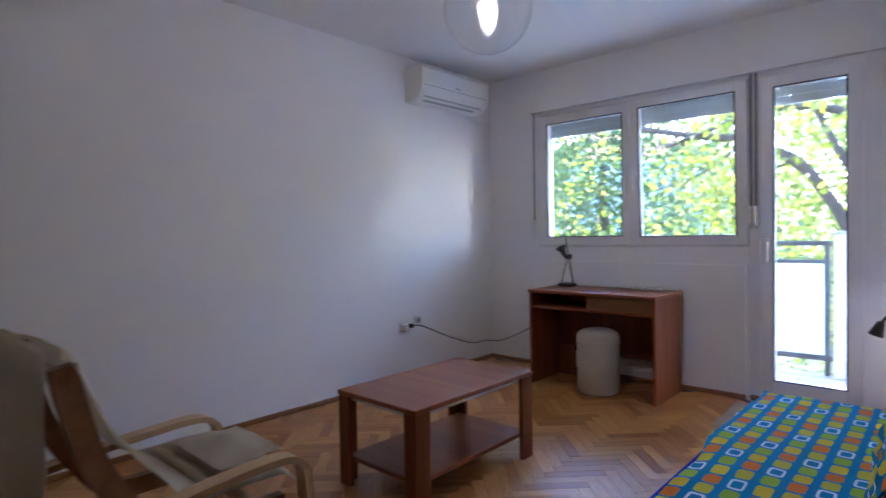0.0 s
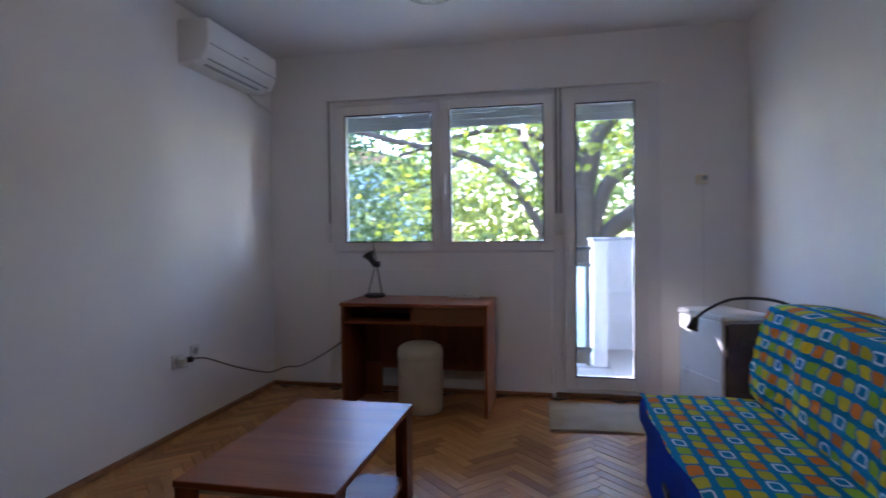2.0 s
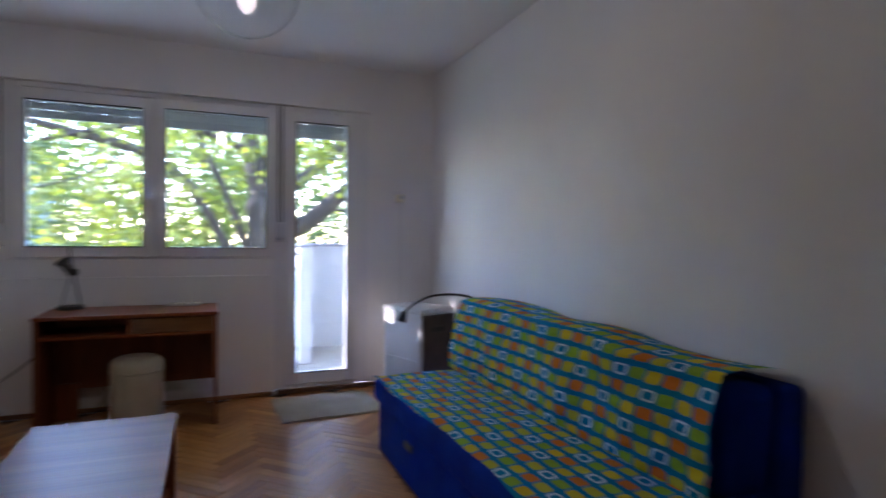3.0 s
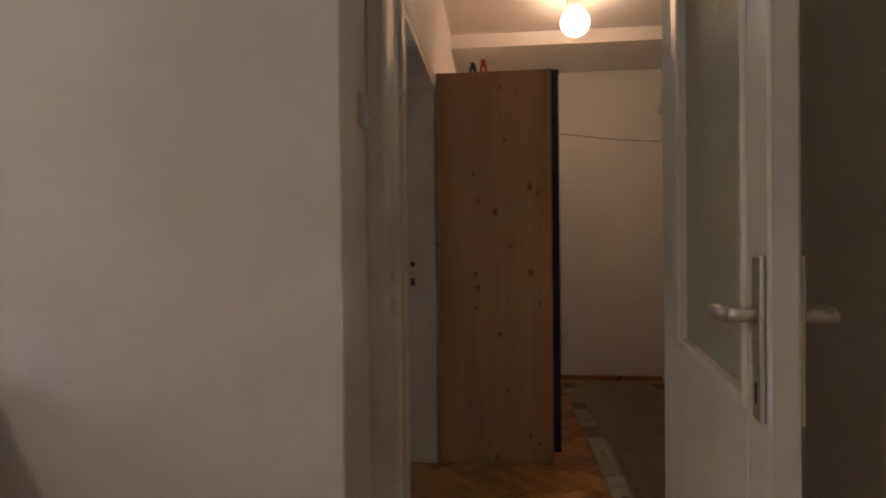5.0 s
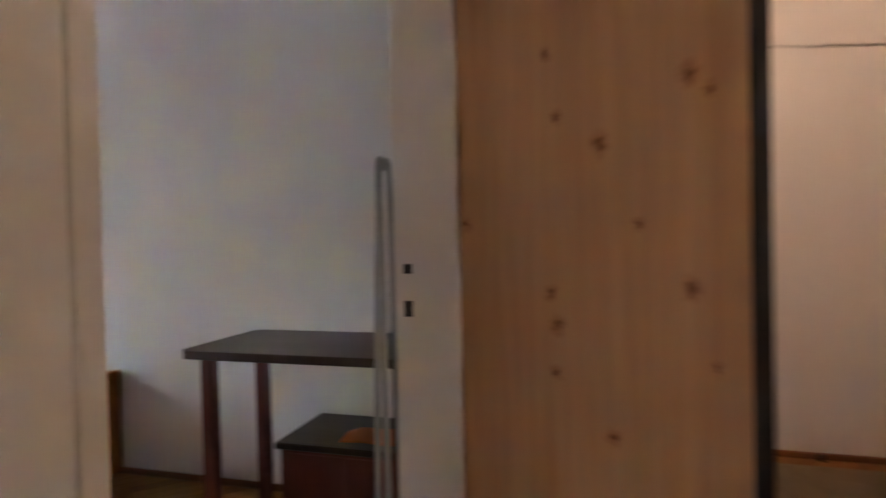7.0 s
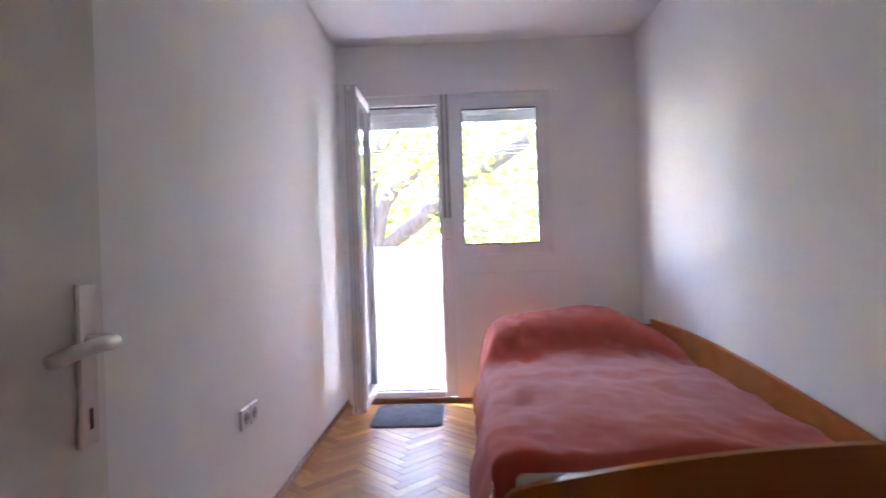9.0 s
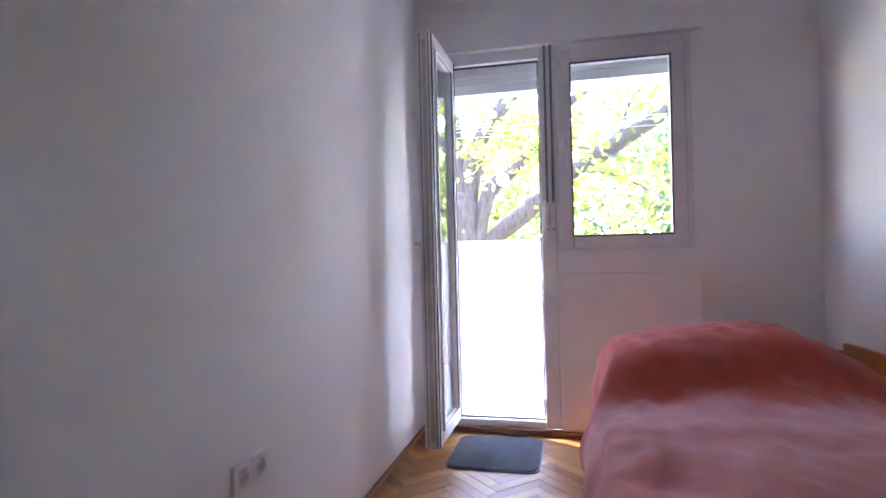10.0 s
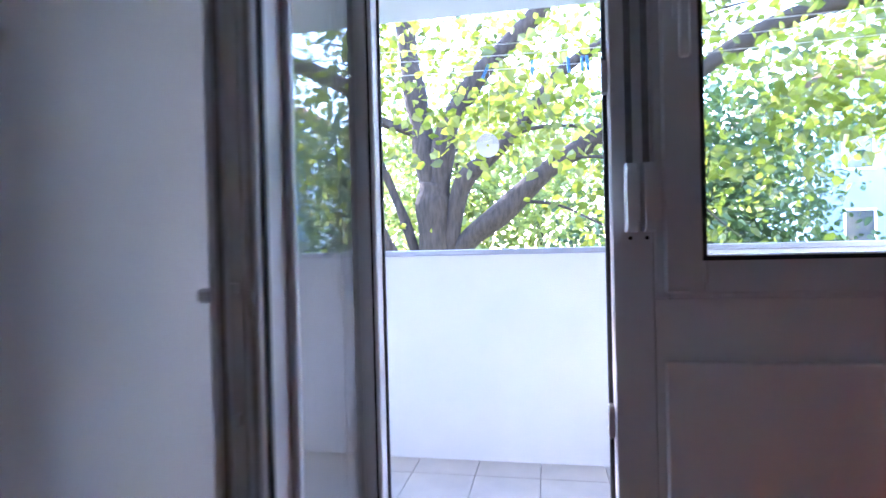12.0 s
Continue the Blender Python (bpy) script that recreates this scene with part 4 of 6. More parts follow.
def stool():
    t = thing("round_stool", pose(-2.185, -0.475, 0), "cream fabric cylindrical pouffe stool under the desk", "stool")
    r = 0.152
    part("body", lathe([(0, 0.0), (r - 0.01, 0.0), (r, 0.012), (r, 0.37)], 40), M_CREAM, t, smooth=True)
    part("seat", lathe([(r + 0.001, 0.3705), (r + 0.003, 0.385), (r + 0.001, 0.415), (r - 0.012, 0.440), (r - 0.045, 0.458), (0.05, 0.464), (0, 0.465)], 40), M_CREAM, t, smooth=True)
    part("piping", lathe([(r + 0.0015, 0.364), (r + 0.006, 0.3675), (r + 0.0015, 0.371)], 40), M_CREAM, t)


def desk_lamp():
    t = thing("desk_lamp", pose(-2.60, -0.19, 0.7375), "black desk lamp with jointed stem on the desk", "lamp")
    part("base", lathe([(0, 0), (0.075, 0), (0.078, 0.006), (0.074, 0.022), (0.02, 0.028), (0, 0.028)], 28), M_BLACK, t)
    part("stem", T([(0.055, 0, 0.024), (-0.01, 0.0, 0.40)], 0.005), M_BLACK, t)
    part("brace", T([(-0.05, 0, 0.024), (0.0, 0.0, 0.215)], 0.0035), M_CABLE, t)
    part("clamp", B(-0.012, 0.042, -0.02, 0.02, 0.22, 0.262, bevel=0.006), M_BLACK, t)
    part("shade", lathe([(0.016, 0.0), (0.022, 0.02), (0.024, 0.05), (0.046, 0.085), (0.043, 0.085), (0.02, 0.05), (0.0, 0.02)], 24, m=pose(0.005, -0.03, 0.245, 0, -35, -20)), M_BLACK, t, smooth=True)


def remote(x, y, rz, w, l, group):
    t = thing("remote_control", pose(x, y, 0.7375, 0, 0, rz), "small white remote control lying on the desk", "remote control", group)
    part("body", B(-w / 2, w / 2, -l / 2, l / 2, 0, 0.018, bevel=0.005, seg=2), M_AC, t)
    part("display", B(-w * 0.36, w * 0.36, l * 0.18, l * 0.42, 0.0181, 0.0188), M_SHUT, t, "grey display")
    for i in (-1, 1):
        part("button", B(i * w * 0.2 - 0.006, i * w * 0.2 + 0.006, -l * 0.12, -l * 0.02, 0.0181, 0.0205, bevel=0.001), M_SHUT, t)


def air_conditioner():
    t = thing("air_conditioner", pose(XW, -0.705, 2.245), "white split air conditioner mounted high on the wall", "air conditioner")
    hw = 0.415
    prof = [(0.001, 0.0), (0.10, 0.0), (0.165, 0.022), (0.20, 0.075), (0.212, 0.14), (0.212, 0.245), (0.198, 0.265), (0.001, 0.265)]
    part("body", extrude_outline(prof, -hw, hw, 0.012), M_AC, t, "white casing")
    part("front_line", B(0.206, 0.2135, -hw + 0.015, hw - 0.015, 0.112, 0.115), M_SHUT, t, "thin dark joint")
    part("louvre", B(0.145, 0.185, -hw + 0.05, hw - 0.07, 0.028, 0.034, bevel=0.002), M_SHUT, t, "grey outlet louvre")
    part("outlet", extrude_outline([(0.118, 0.004), (0.140, 0.0115), (0.140, 0.0135), (0.118, 0.006)], -hw + 0.08, hw - 0.12), M_SHUT, t, "dark air outlet slot")
    part("logo_mark", B(0.2122, 0.2128, -0.03, 0.03, 0.135, 0.145), M_SHUT, t)
    part("hose_cover", T([(0.02, hw - 0.07, 0.0), (0.02, hw + 0.08, -0.045), (0.02, hw + 0.27, -0.06)], 0.012), M_AC, t)


def wall_socket(m, label, plug=False):
    t = thing("wall_socket", m, label, "socket", "wall sockets")
    part("cover", B(-0.041, 0.041, -0.012, 0, -0.041, 0.041, bevel=0.004), M_AC, t)
    part("insert", lathe([(0.0, 0.004), (0.019, 0.004), (0.021, 0.0006), (0.025, 0.0)], 24, m=pose(0, -0.0125, 0, 90)), M_SHUT, t)
    for s in (-1, 1):
        part("pin_hole", lathe([(0, 0.0), (0.004, 0.0), (0.004, -0.001)], 8, m=pose(s * 0.0095, -0.0172, 0, 90)), M_SEAL, t)
    if plug:
        part("adapter", B(-0.03, 0.03, -0.075, -0.018, -0.032, 0.024, bevel=0.008), M_AC, t, "white plug adapter")
    return t


def light_switch(m, label, high=0.084):
    t = thing("light_switch", m, label, "switch", "light switches")
    part("cover", B(-0.041, 0.041, -0.010, 0, -high / 2, high / 2, bevel=0.003), M_AC, t)
    part("rocker", B(-0.027, 0.027, -0.0145, -0.0101, -high * 0.33, high * 0.33, bevel=0.002), M_AC, t)
    part("mark", B(-0.010, 0.010, -0.0150, -0.0146, -0.003, 0.003), M_RED, t)
    return t


def pendant():
    t = thing("pendant_lamp", pose(-1.645, -2.45, 1.905), "lit clear glass globe pendant lamp under the ceiling", "pendant lamp")
    r = 0.18
    prof = [(r * math.sin(a), r - r * math.cos(a)) for a in [i * math.pi * 0.94 / 20 for i in range(21)]]
    prof[0] = (0, 0)
    inner = [(max(q - 0.004, 0) if k else 0, z if k else 0.004) for k, (q, z) in enumerate(prof)][::-1]
    part("glass_shade", lathe(prof + inner, 40), M_CLEAR, t, "clear glass globe", smooth=True)
    part("socket", lathe([(0, 0.30), (0.022, 0.30), (0.024, 0.36), (0.024, 0.40), (0.0, 0.41)], 20), M_SATIN, t)
    part("bulb", lathe([(0, 0.226), (0.018, 0.228), (0.030, 0.238), (0.034, 0.252), (0.030, 0.268), (0.019, 0.286), (0.016, 0.299), (0, 0.299)], 24), M_BULB, t, "lit bulb", smooth=True)
    part("cord", T([(0, 0, 0.40), (0, 0, H - 1.905 - 0.02)], 0.004), M_LINE, t)
    part("canopy", lathe([(0, H - 1.905 - 0.03), (0.05, H - 1.905 - 0.025), (0.055, H - 1.905), (0, H - 1.905)], 24), M_SATIN, t)


def thermostat():
    t = thing("room_thermostat", pose(-0.297, 0, 1.555), "ivory plastic wall thermostat with dark dial", "thermostat")
    part("body", B(-0.037, 0.037, -0.03, 0, -0.032, 0.032, bevel=0.005), M_IVORY, t)
    part("dial", lathe([(0, 0.010), (0.014, 0.010), (0.017, 0.0), (0, 0.0)], 20, m=pose(0.016, -0.0302, 0.008, 90)), M_SHUT, t)
    part("cable", T(smooth_path([(0.01, -0.004, -0.033), (0.012, -0.004, -0.3), (0.016, -0.004, -0.7), (0.012, -0.004, -1.5)], 6), 0.0025, 6), M_LINE, t, "thin white cable")


def heater():
    t = thing("storage_heater", pose(-0.262, -0.40, 0, 0, 0, 19.5), "white storage heater with dark brown grille front beside the sofa", "heater")
    for sx in (-1, 1):
        for sy in (-1, 1):
            part("foot", B(sx * 0.13 - 0.02, sx * 0.13 + 0.02, sy * 0.19 - 0.02, sy * 0.19 + 0.02, 0, 0.05), M_BLACK, t)
    part("body", B(-0.16, 0.16, -0.225, 0.225, 0.05, 0.665, bevel=0.01, seg=2), M_HEATW, t, "white enamelled casing")
    part("lid", B(-0.168, 0.168, -0.235, 0.235, 0.667, 0.70, bevel=0.006), M_HEATW, t)
    part("front", B(-0.15, 0.15, -0.258, -0.2255, 0.07, 0.655, bevel=0.006), M_HEATB, t, "dark brown front panel")
    part("grip", B(-0.09, 0.04, -0.264, -0.2585, 0.53, 0.57, bevel=0.002), M_BLACK, t)
    for i in range(5):
        part("grille_bar", B(-0.135, 0.135, -0.263, -0.2585, 0.10 + i * 0.035, 0.115 + i * 0.035, bevel=0.002), M_HEATB, t)
    part("side_rib", B(-0.167, -0.1605, -0.19, 0.19, 0.30, 0.315, bevel=0.002), M_HEATW, t)


def clip_lamp():
    t = thing("gooseneck_lamp", pose(-0.20, -1.375, 0.80), "black gooseneck clip lamp bending over the sofa's end", "lamp")
    part("clamp", B(-0.03, 0.03, -0.03, 0.03, -0.06, 0.01, bevel=0.006), M_BLACK, t)
    part("arm", T(smooth_path([(0, 0, 0), (-0.03, 0.08, 0.05), (-0.10, 0.22, 0.060), (-0.19, 0.38, 0.035), (-0.27, 0.51, -0.035), (-0.318, 0.575, -0.10)], 6), 0.0075, 10), M_BLACK, t, "bent flexible arm", smooth=True)
    part("head", lathe([(0, 0.0), (0.016, 0.002), (0.020, 0.02), (0.034, 0.075), (0.030, 0.075), (0.0, 0.03)], 20, m=pose(-0.312, 0.568, -0.085, 180, 18, 0)), M_BLACK, t, "small black lamp head", smooth=True)


def cells(bm, across, lift):
    """Lays the print's cells out by true distance along y and along the other way."""
    uvl = bm.loops.layers.uv["cells"]
    for f in bm.faces:
        for lp in f.loops:
            c = lp.vert.co
            lp[uvl].uv = (-c.y / 0.0775, (c.x if across else c.z + 0.6 * max(0.0, c.x + 0.31)) / lift)
    return bm


def wob(x, y, z, s, k):
    return noise.noise(Vector((x * s, y * s, z * s))) * k


def sofa():
    t = thing("sofa_bed", pose(0, 0, 0), "royal blue sofa bed along the wall with patterned throws", "sofa")
    y0, y1 = -3.30, -1.40
    part("base", B(-0.870, -0.115, y0 + 0.02, y1 - 0.02, 0.012, 0.295, bevel=0.018, seg=3), M_BLUE, t, "blue upholstered storage base", smooth=False)
    part("plinth", B(-0.80, -0.15, y0 + 0.06, y1 - 0.06, 0.0, 0.0115), M_BLACK, t)
    part("seat", B(-0.900, -0.105, y0, y1, 0.30, 0.430, bevel=0.035, seg=4), M_BLUE, t, "thick blue seat cushion")
    part("pull_tab", B(-0.881, -0.8705, -2.00, -1.90, 0.20, 0.235, bevel=0.003), M_BLACK, t)
    lean = pose(-0.275, 0, 0.425, 0, 9, 0)
    part("back_cushion", B(-0.085, 0.145, y0 + 0.03, y1, 0.008, 0.365, bevel=0.05, seg=4), M_BLUE, t, "leaning blue back cushion", m=lean)
    part("back_panel", B(-0.115, -0.02, y0 - 0.01, y1 - 0.04, 0.05, 0.775, bevel=0.03, seg=3), M_BLUE, t, "blue back frame against the wall")


def seat_throw():
    t = thing("seat_throw", pose(0, 0, 0), "turquoise cotton throw with coloured blocks spread over the sofa seat", "throw blanket", "patterned throws")

    def f(u, v):
        y = -1.385 - u * 1.875
        edge = -0.907 + 0.030 * math.sin(min(u * 1.35, 1) * math.pi / 2) ** 1.3 + 0.012 * math.sin(u * 11 + 1) + 0.007 * math.sin(u * 27)
        x = edge + v * (-0.365 - edge)
        z = 0.4335 + max(0, 0.010 * math.sin(y * 6 + x * 5) * (1 - v)) + 0.004 + wob(x, y, 0, 6, 0.006)
        if u < 0.025:
            z -= (0.025 - u) * 1.2
        if v < 0.06:
            z = max(z - (0.06 - v) * 0.12, 0.4325)
        return (x, y, z)
    part("cloth", cells(sheet(120, 36, f), True, 0.068), M_PRINT, t, smooth=True)


def back_throw():
    t = thing("back_throw", pose(0, 0, 0), "turquoise cotton throw with coloured blocks hung over the sofa back", "throw blanket", "patterned throws")

    def f(u, v):
        sag = 0.012 * math.sin(u * 5 + 0.5) + 0.010 * math.sin(u * 13) - 0.02 * u
        y = -1.355 - u * 1.89 + 0.05 * (1 - v) * (0.5 - u)
        if v < 0.86:
            q = v / 0.86
            x = -0.385 + 0.075 * q - 0.018 * math.sin(q * math.pi) - 0.010 * math.sin(u * 23 + q * 3) * q
            z = 0.440 + q * (0.405 + sag)
        else:
            q = (v - 0.86) / 0.14
            x = -0.31 + q * 0.285
            z = 0.845 + sag + 0.018 * math.sin(q * 2.6) - 0.02 * q
        bump = wob(0, y, z, 5, 0.022) + wob(3, y * 1.3, z * 3, 13, 0.010) + 0.010 * math.sin(y * 9 + z * 14) * q
        return (x - 0.012 + bump, y, z)
    part("cloth", cells(sheet(120, 40, f), False, 0.060), M_PRINT, t, smooth=True)


def cardboard():
    t = thing("cardboard_sheet", pose(-0.975, -0.42, 0, 0, 0, 3), "flattened grey-brown cardboard sheet lying before the balcony door", "cardboard")

    part("panel", B(-0.36, 0.36, -0.31, 0.088, 0.001, 0.007, bevel=0.0015), M_CARD, t)
    part("panel", B(-0.355, 0.36, 0.089, 0.29, 0.001, 0.0065, bevel=0.0015), M_CARD, t)
    part("flap", T(smooth_path([(-0.36, -0.305, 0.008), (-0.1, -0.305, 0.013), (0.1, -0.307, 0.010), (0.36, -0.305, 0.017)], 5), 0.003, 6), M_CARD, t, "curled cardboard edge")


def armchair():
    t = thing("bentwood_armchair", pose(-2.06, -3.60, 0), "cream cushioned armchair with bent birch arms", "armchair")
    for s in (-1, 1):
        x = s * 0.292
        path = [(x, -0.42, 0.015), (x, 0.10, 0.015), (x, 0.27, 0.03), (x, 0.325, 0.10), (x, 0.325, 0.40), (x, 0.30, 0.475), (x, 0.23, 0.502), (x, 0.05, 0.495), (x, -0.12, 0.478), (x, -0.27, 0.46)]
        part("arm_frame", T(smooth_path(path, 5), 0.02, flat=(0.029, 0.011)), M_BIRCH, t, "bent birch arm and leg")
        # dark wood here paints the shaded side under the cushion
        part("seat_rail", T(smooth_path([(s * 0.245, 0.27, 0.345), (s * 0.245, 0.08, 0.345), (s * 0.245, -0.06, 0.36), (s * 0.245, -0.15, 0.46), (s * 0.245, -0.24, 0.62), (s * 0.245, -0.285, 0.78), (s * 0.245, -0.305, 0.88)], 5), 0.02, flat=(0.018, 0.030)), M_TRIM, t, "seat and back rail, darkened to stand for shade")
        part("spacer", B(s * 0.256, s * 0.2805, 0.02, 0.06, 0.325, 0.365), M_BIRCH, t)
    for y, z in ((0.2, 0.345), (-0.06, 0.36), (-0.295, 0.84)):
        part("crossbar", B(-0.23, 0.23, y - 0.015, y + 0.015, z - 0.01, z + 0.01), M_BIRCH, t)

    def pad(u, v):
        s = [(0.31, 0.405), (0.25, 0.445), (0.10, 0.45), (-0.01, 0.46), (-0.095, 0.545), (-0.19, 0.665), (-0.245, 0.785), (-0.285, 0.885), (-0.31, 0.905)]
        q = smooth_path([(0, a, b) for a, b in s], 8)
        p = q[min(int(v * (len(q) - 1)), len(q) - 1)]
        x = (u - 0.5) * 0.545
        puff = 0.03 * (1 - abs(2 * u - 1) ** 4)
        return (x, p.y + puff * (0.15 if p.z < 0.45 else 0.8), p.z + puff * (0.9 if p.z < 0.45 else 0.2) + wob(x, p.y, p.z, 9, 0.006))
    bm = sheet(22, 48, pad)
    bmesh.ops.solidify(bm, geom=bm.faces[:], thickness=-0.105)
    part("cushion", bm, M_CUSH, t, "cream padded seat and back cushion", smooth=True)

    def drop(u, v):
        x, z = (u - 0.5) * 0.535, 0.925 - v * 0.50
        return (x, -0.335 - 0.02 * math.sin(min(v * 2.2, 1) * math.pi / 2) + 0.012 * math.sin(u * 9) * v + wob(x, 0, z, 6, 0.012), z - 0.015 * math.cos(u * 6.3) * v)
    bm = sheet(20, 24, drop)
    bmesh.ops.solidify(bm, geom=bm.faces[:], thickness=0.016)
    part("back_cover", bm, M_CUSH, t, "cream cloth cover hanging behind the backrest", smooth=True)

    def rag(u, v):
        x, y = 0.05 + (u - 0.5) * 0.34, 0.20 + (v - 0.5) * 0.22
        return (x, y, 0.492 + 0.035 * math.exp(-((u - 0.35) ** 2 + (v - 0.5) ** 2) * 9) + wob(x, y, 1, 10, 0.02))
    rg = thing("folded_cloth", pose(-2.06, -3.60, 0), "crumpled cream cloth on the armchair seat", "cloth")
    bm = sheet(24, 18, rag)
    bmesh.ops.solidify(bm, geom=bm.faces[:], thickness=0.012)
    part("cloth", bm, M_CUSH, rg, smooth=True)


coffee_table()
desk()
stool()
desk_lamp()
remote(-1.985, -0.20, 78, 0.045, 0.10, "remote controls on the desk")
remote(-1.885, -0.205, 84, 0.05, 0.13, "remote controls on the desk")
air_conditioner()
FACE_E, FACE_W, FACE_N, FACE_S = 90, -90, 180, 0      # turns that point a wall fitting's front into the room
wall_socket(pose(XW, -1.19, 0.445, 0, 0, FACE_E), "white wall socket with a plugged-in adapter", True)
wall_socket(pose(XW, -1.02, 0.475, 0, 0, FACE_E), "white wall socket low on the wall")
cord = thing("lamp_cord", pose(0, 0, 0), "dark lamp cord sagging from the wall socket to the desk", "cable")
part("cord", T(smooth_path([(XW + 0.075, -1.17, 0.455), (XW + 0.14, -1.10, 0.45), (XW + 0.24, -0.93, 0.36), (XW + 0.36, -0.76, 0.29), (XW + 0.44, -0.66, 0.305), (XW + 0.52, -0.56, 0.30), (XW + 0.66, -0.40, 0.38), (XW + 0.76, -0.30, 0.47), (XW + 0.795, -0.27, 0.55)], 6), 0.004, 6), M_CABLE, cord)
part("plug", B(XW + 0.062, XW + 0.10, -1.19, -1.155, 0.44, 0.472, bevel=0.006), M_BLACK, cord, "black plug")
pendant()
thermostat()
heater()
clip_lamp()
sofa()
seat_throw()
back_throw()
cardboard()
armchair()
light_switch(pose(0.225, -4.23, 1.495, 0, 0, FACE_S), "white wall switch beside the living room door", 0.09)


# ---- hall ----
def wardrobe():
    t = thing("sliding_wardrobe", pose(1.547, SH, 0), "knotty oak wardrobe with black sliding-door edge in the hall", "wardrobe")
    h = 1.997
    for x in (0.0, 1.458):
        part("side_panel", B(x, x + 0.022, -0.594, -0.004, 0.0, h, bevel=0.0015), M_OAKW, t, "knotty oak side panel")
    part("back_panel", B(0.0225, 1.4575, -0.012, -0.005, 0.05, h - 0.01), M_OAKW, t)
    part("top_panel", B(0.0225, 1.4575, -0.594, -0.0125, h - 0.024, h - 0.002), M_OAKW, t)
    part("bottom_panel", B(0.0225, 1.4575, -0.55, -0.0125, 0.05, 0.07), M_OAKW, t)
    for x0, x1, y in ((0.10, 0.80, -0.630), (0.76, 1.45, -0.608)):
        d = part("sliding_door", B(x0, x1, y, y + 0.018, 0.075, h - 0.02), M_OAKW, t)
        part("door_profile", B(x0 - 0.025, x0 - 0.0005, y - 0.004, y + 0.02, 0.07, h - 0.016, bevel=0.003), M_ANTH, d, "black vertical profile")
        part("door_profile", B(x1 + 0.0005, x1 + 0.025, y - 0.004, y + 0.02, 0.07, h - 0.016, bevel=0.003), M_ANTH, d, "black vertical profile")
    part("edge_strip", B(0.0, 0.022, -0.632, -0.5945, 0.065, h - 0.003, bevel=0.002), M_ANTH, t, "black front edge strip")
    part("track", B(0.0225, 1.4575, -0.638, -0.595, h - 0.015, h), M_ANTH, t)


def clothes_peg(m, mat_, label):
    t = thing("spring_clamp", m, label, "clamp", "clamps on the wardrobe")
    part("jaw", T(smooth_path([(-0.010, 0, -0.052), (-0.013, 0, -0.01), (-0.006, 0, 0.028), (0.000, 0, 0.048)], 4), lambda q: 0.007 + 0.003 * math.sin(q * 3), 8), mat_, t, smooth=True)
    part("jaw", T(smooth_path([(0.014, 0, -0.045), (0.014, 0, -0.01), (0.008, 0, 0.028), (0.004, 0, 0.048)], 4), 0.007, 8), mat_, t, smooth=True)


def runner():
    t = thing("hall_runner", pose(0, 0, 0), "taupe runner carpet with pale block borders on the hall floor", "carpet")
    x0, x1, y0, y1 = 0.85, 3.24, -5.88, -5.09

    def f(u, v):
        x, y = x0 + u * (x1 - x0), y0 + v * (y1 - y0)
        return (x, y, 0.008 + 0.002 * noise.noise(Vector((x * 5, y * 5, 0))))
    bm = sheet(60, 16, f)
    bmesh.ops.solidify(bm, geom=bm.faces[:], thickness=0.006)
    part("carpet_field", bm, M_RUG, t)
    for yc in (y0 + 0.05, y1 - 0.05):
        k = 0
        x = x0 + 0.02
        while x < x1 - 0.1:
            ln = 0.16 if k % 3 == 0 else (0.24 if k % 3 == 1 else 0.12)
            part("border_block", B(x, min(x + ln, x1 - 0.01), yc - 0.045, yc + 0.045, 0.0105, 0.0118), (M_RUGD, M_RUGL, M_RUGL)[k % 3], t)
            if k % 3 == 1:
                for q in (0.4, 0.56):
                    part("border_mark", B(x + ln * q, x + ln * q + 0.02, yc - 0.018, yc + 0.012, 0.0119, 0.0125), M_RUGD, t)
            x += ln + 0.006
            k += 1


def fuse_box():
    t = thing("fuse_box", pose(2.60, YS, 2.10), "white fuse box with smoked cover over the entry door", "fuse box")
    part("case", extrude_outline([(0.0, 0.0), (0.50, 0.0), (0.50, 0.20), (0.0, 0.20)], 0.001, 0.07, 0.004), M_AC, t)
    bm = bmesh.new()
    for i in range(8):
        a0, a1 = i / 8, (i + 1) / 8
        y0_, y1_ = 0.0705 + 0.035 * math.sin(a0 * math.pi), 0.0705 + 0.035 * math.sin(a1 * math.pi)
        vs = [bm.verts.new(p) for p in ((0.02 + a0 * 0.46, y0_, 0.05), (0.02 + a1 * 0.46, y1_, 0.05), (0.02 + a1 * 0.46, y1_, 0.18), (0.02 + a0 * 0.46, y0_, 0.18))]
        bm.faces.new(vs)
    bmesh.ops.remove_doubles(bm, verts=bm.verts, dist=1e-4)
    bmesh.ops.solidify(bm, geom=bm.faces[:], thickness=0.003)
    part("cover", bm, M_SMOKE, t, "smoked curved cover")
    part("lower_lip", extrude_outline([(0.0, -0.004), (0.50, -0.004), (0.50, 0.048), (0.0, 0.048)], 0.0705, 0.10, 0.006), M_AC, t)


def intercom():
    t = thing("intercom_phone", pose(2.22, YS, 1.283), "ivory wall intercom phone with coiled cord", "intercom")
    part("base", B(-0.045, 0.045, 0.001, 0.03, 0, 0.21, bevel=0.006), M_IVORY, t)
    part("handset", boxes((-0.040, -0.002, 0.0305, 0.062, 0.0, 0.205), bevel=0.010), M_IVORY, t)
    part("cord", T([(-0.02 + 0.010 * math.cos(a), 0.03 + 0.010 * math.sin(a), -0.002 - 0.11 * a / 44) for a in [i * 0.55 for i in range(81)]], 0.003, 6), M_IVORY, t, "coiled cord")


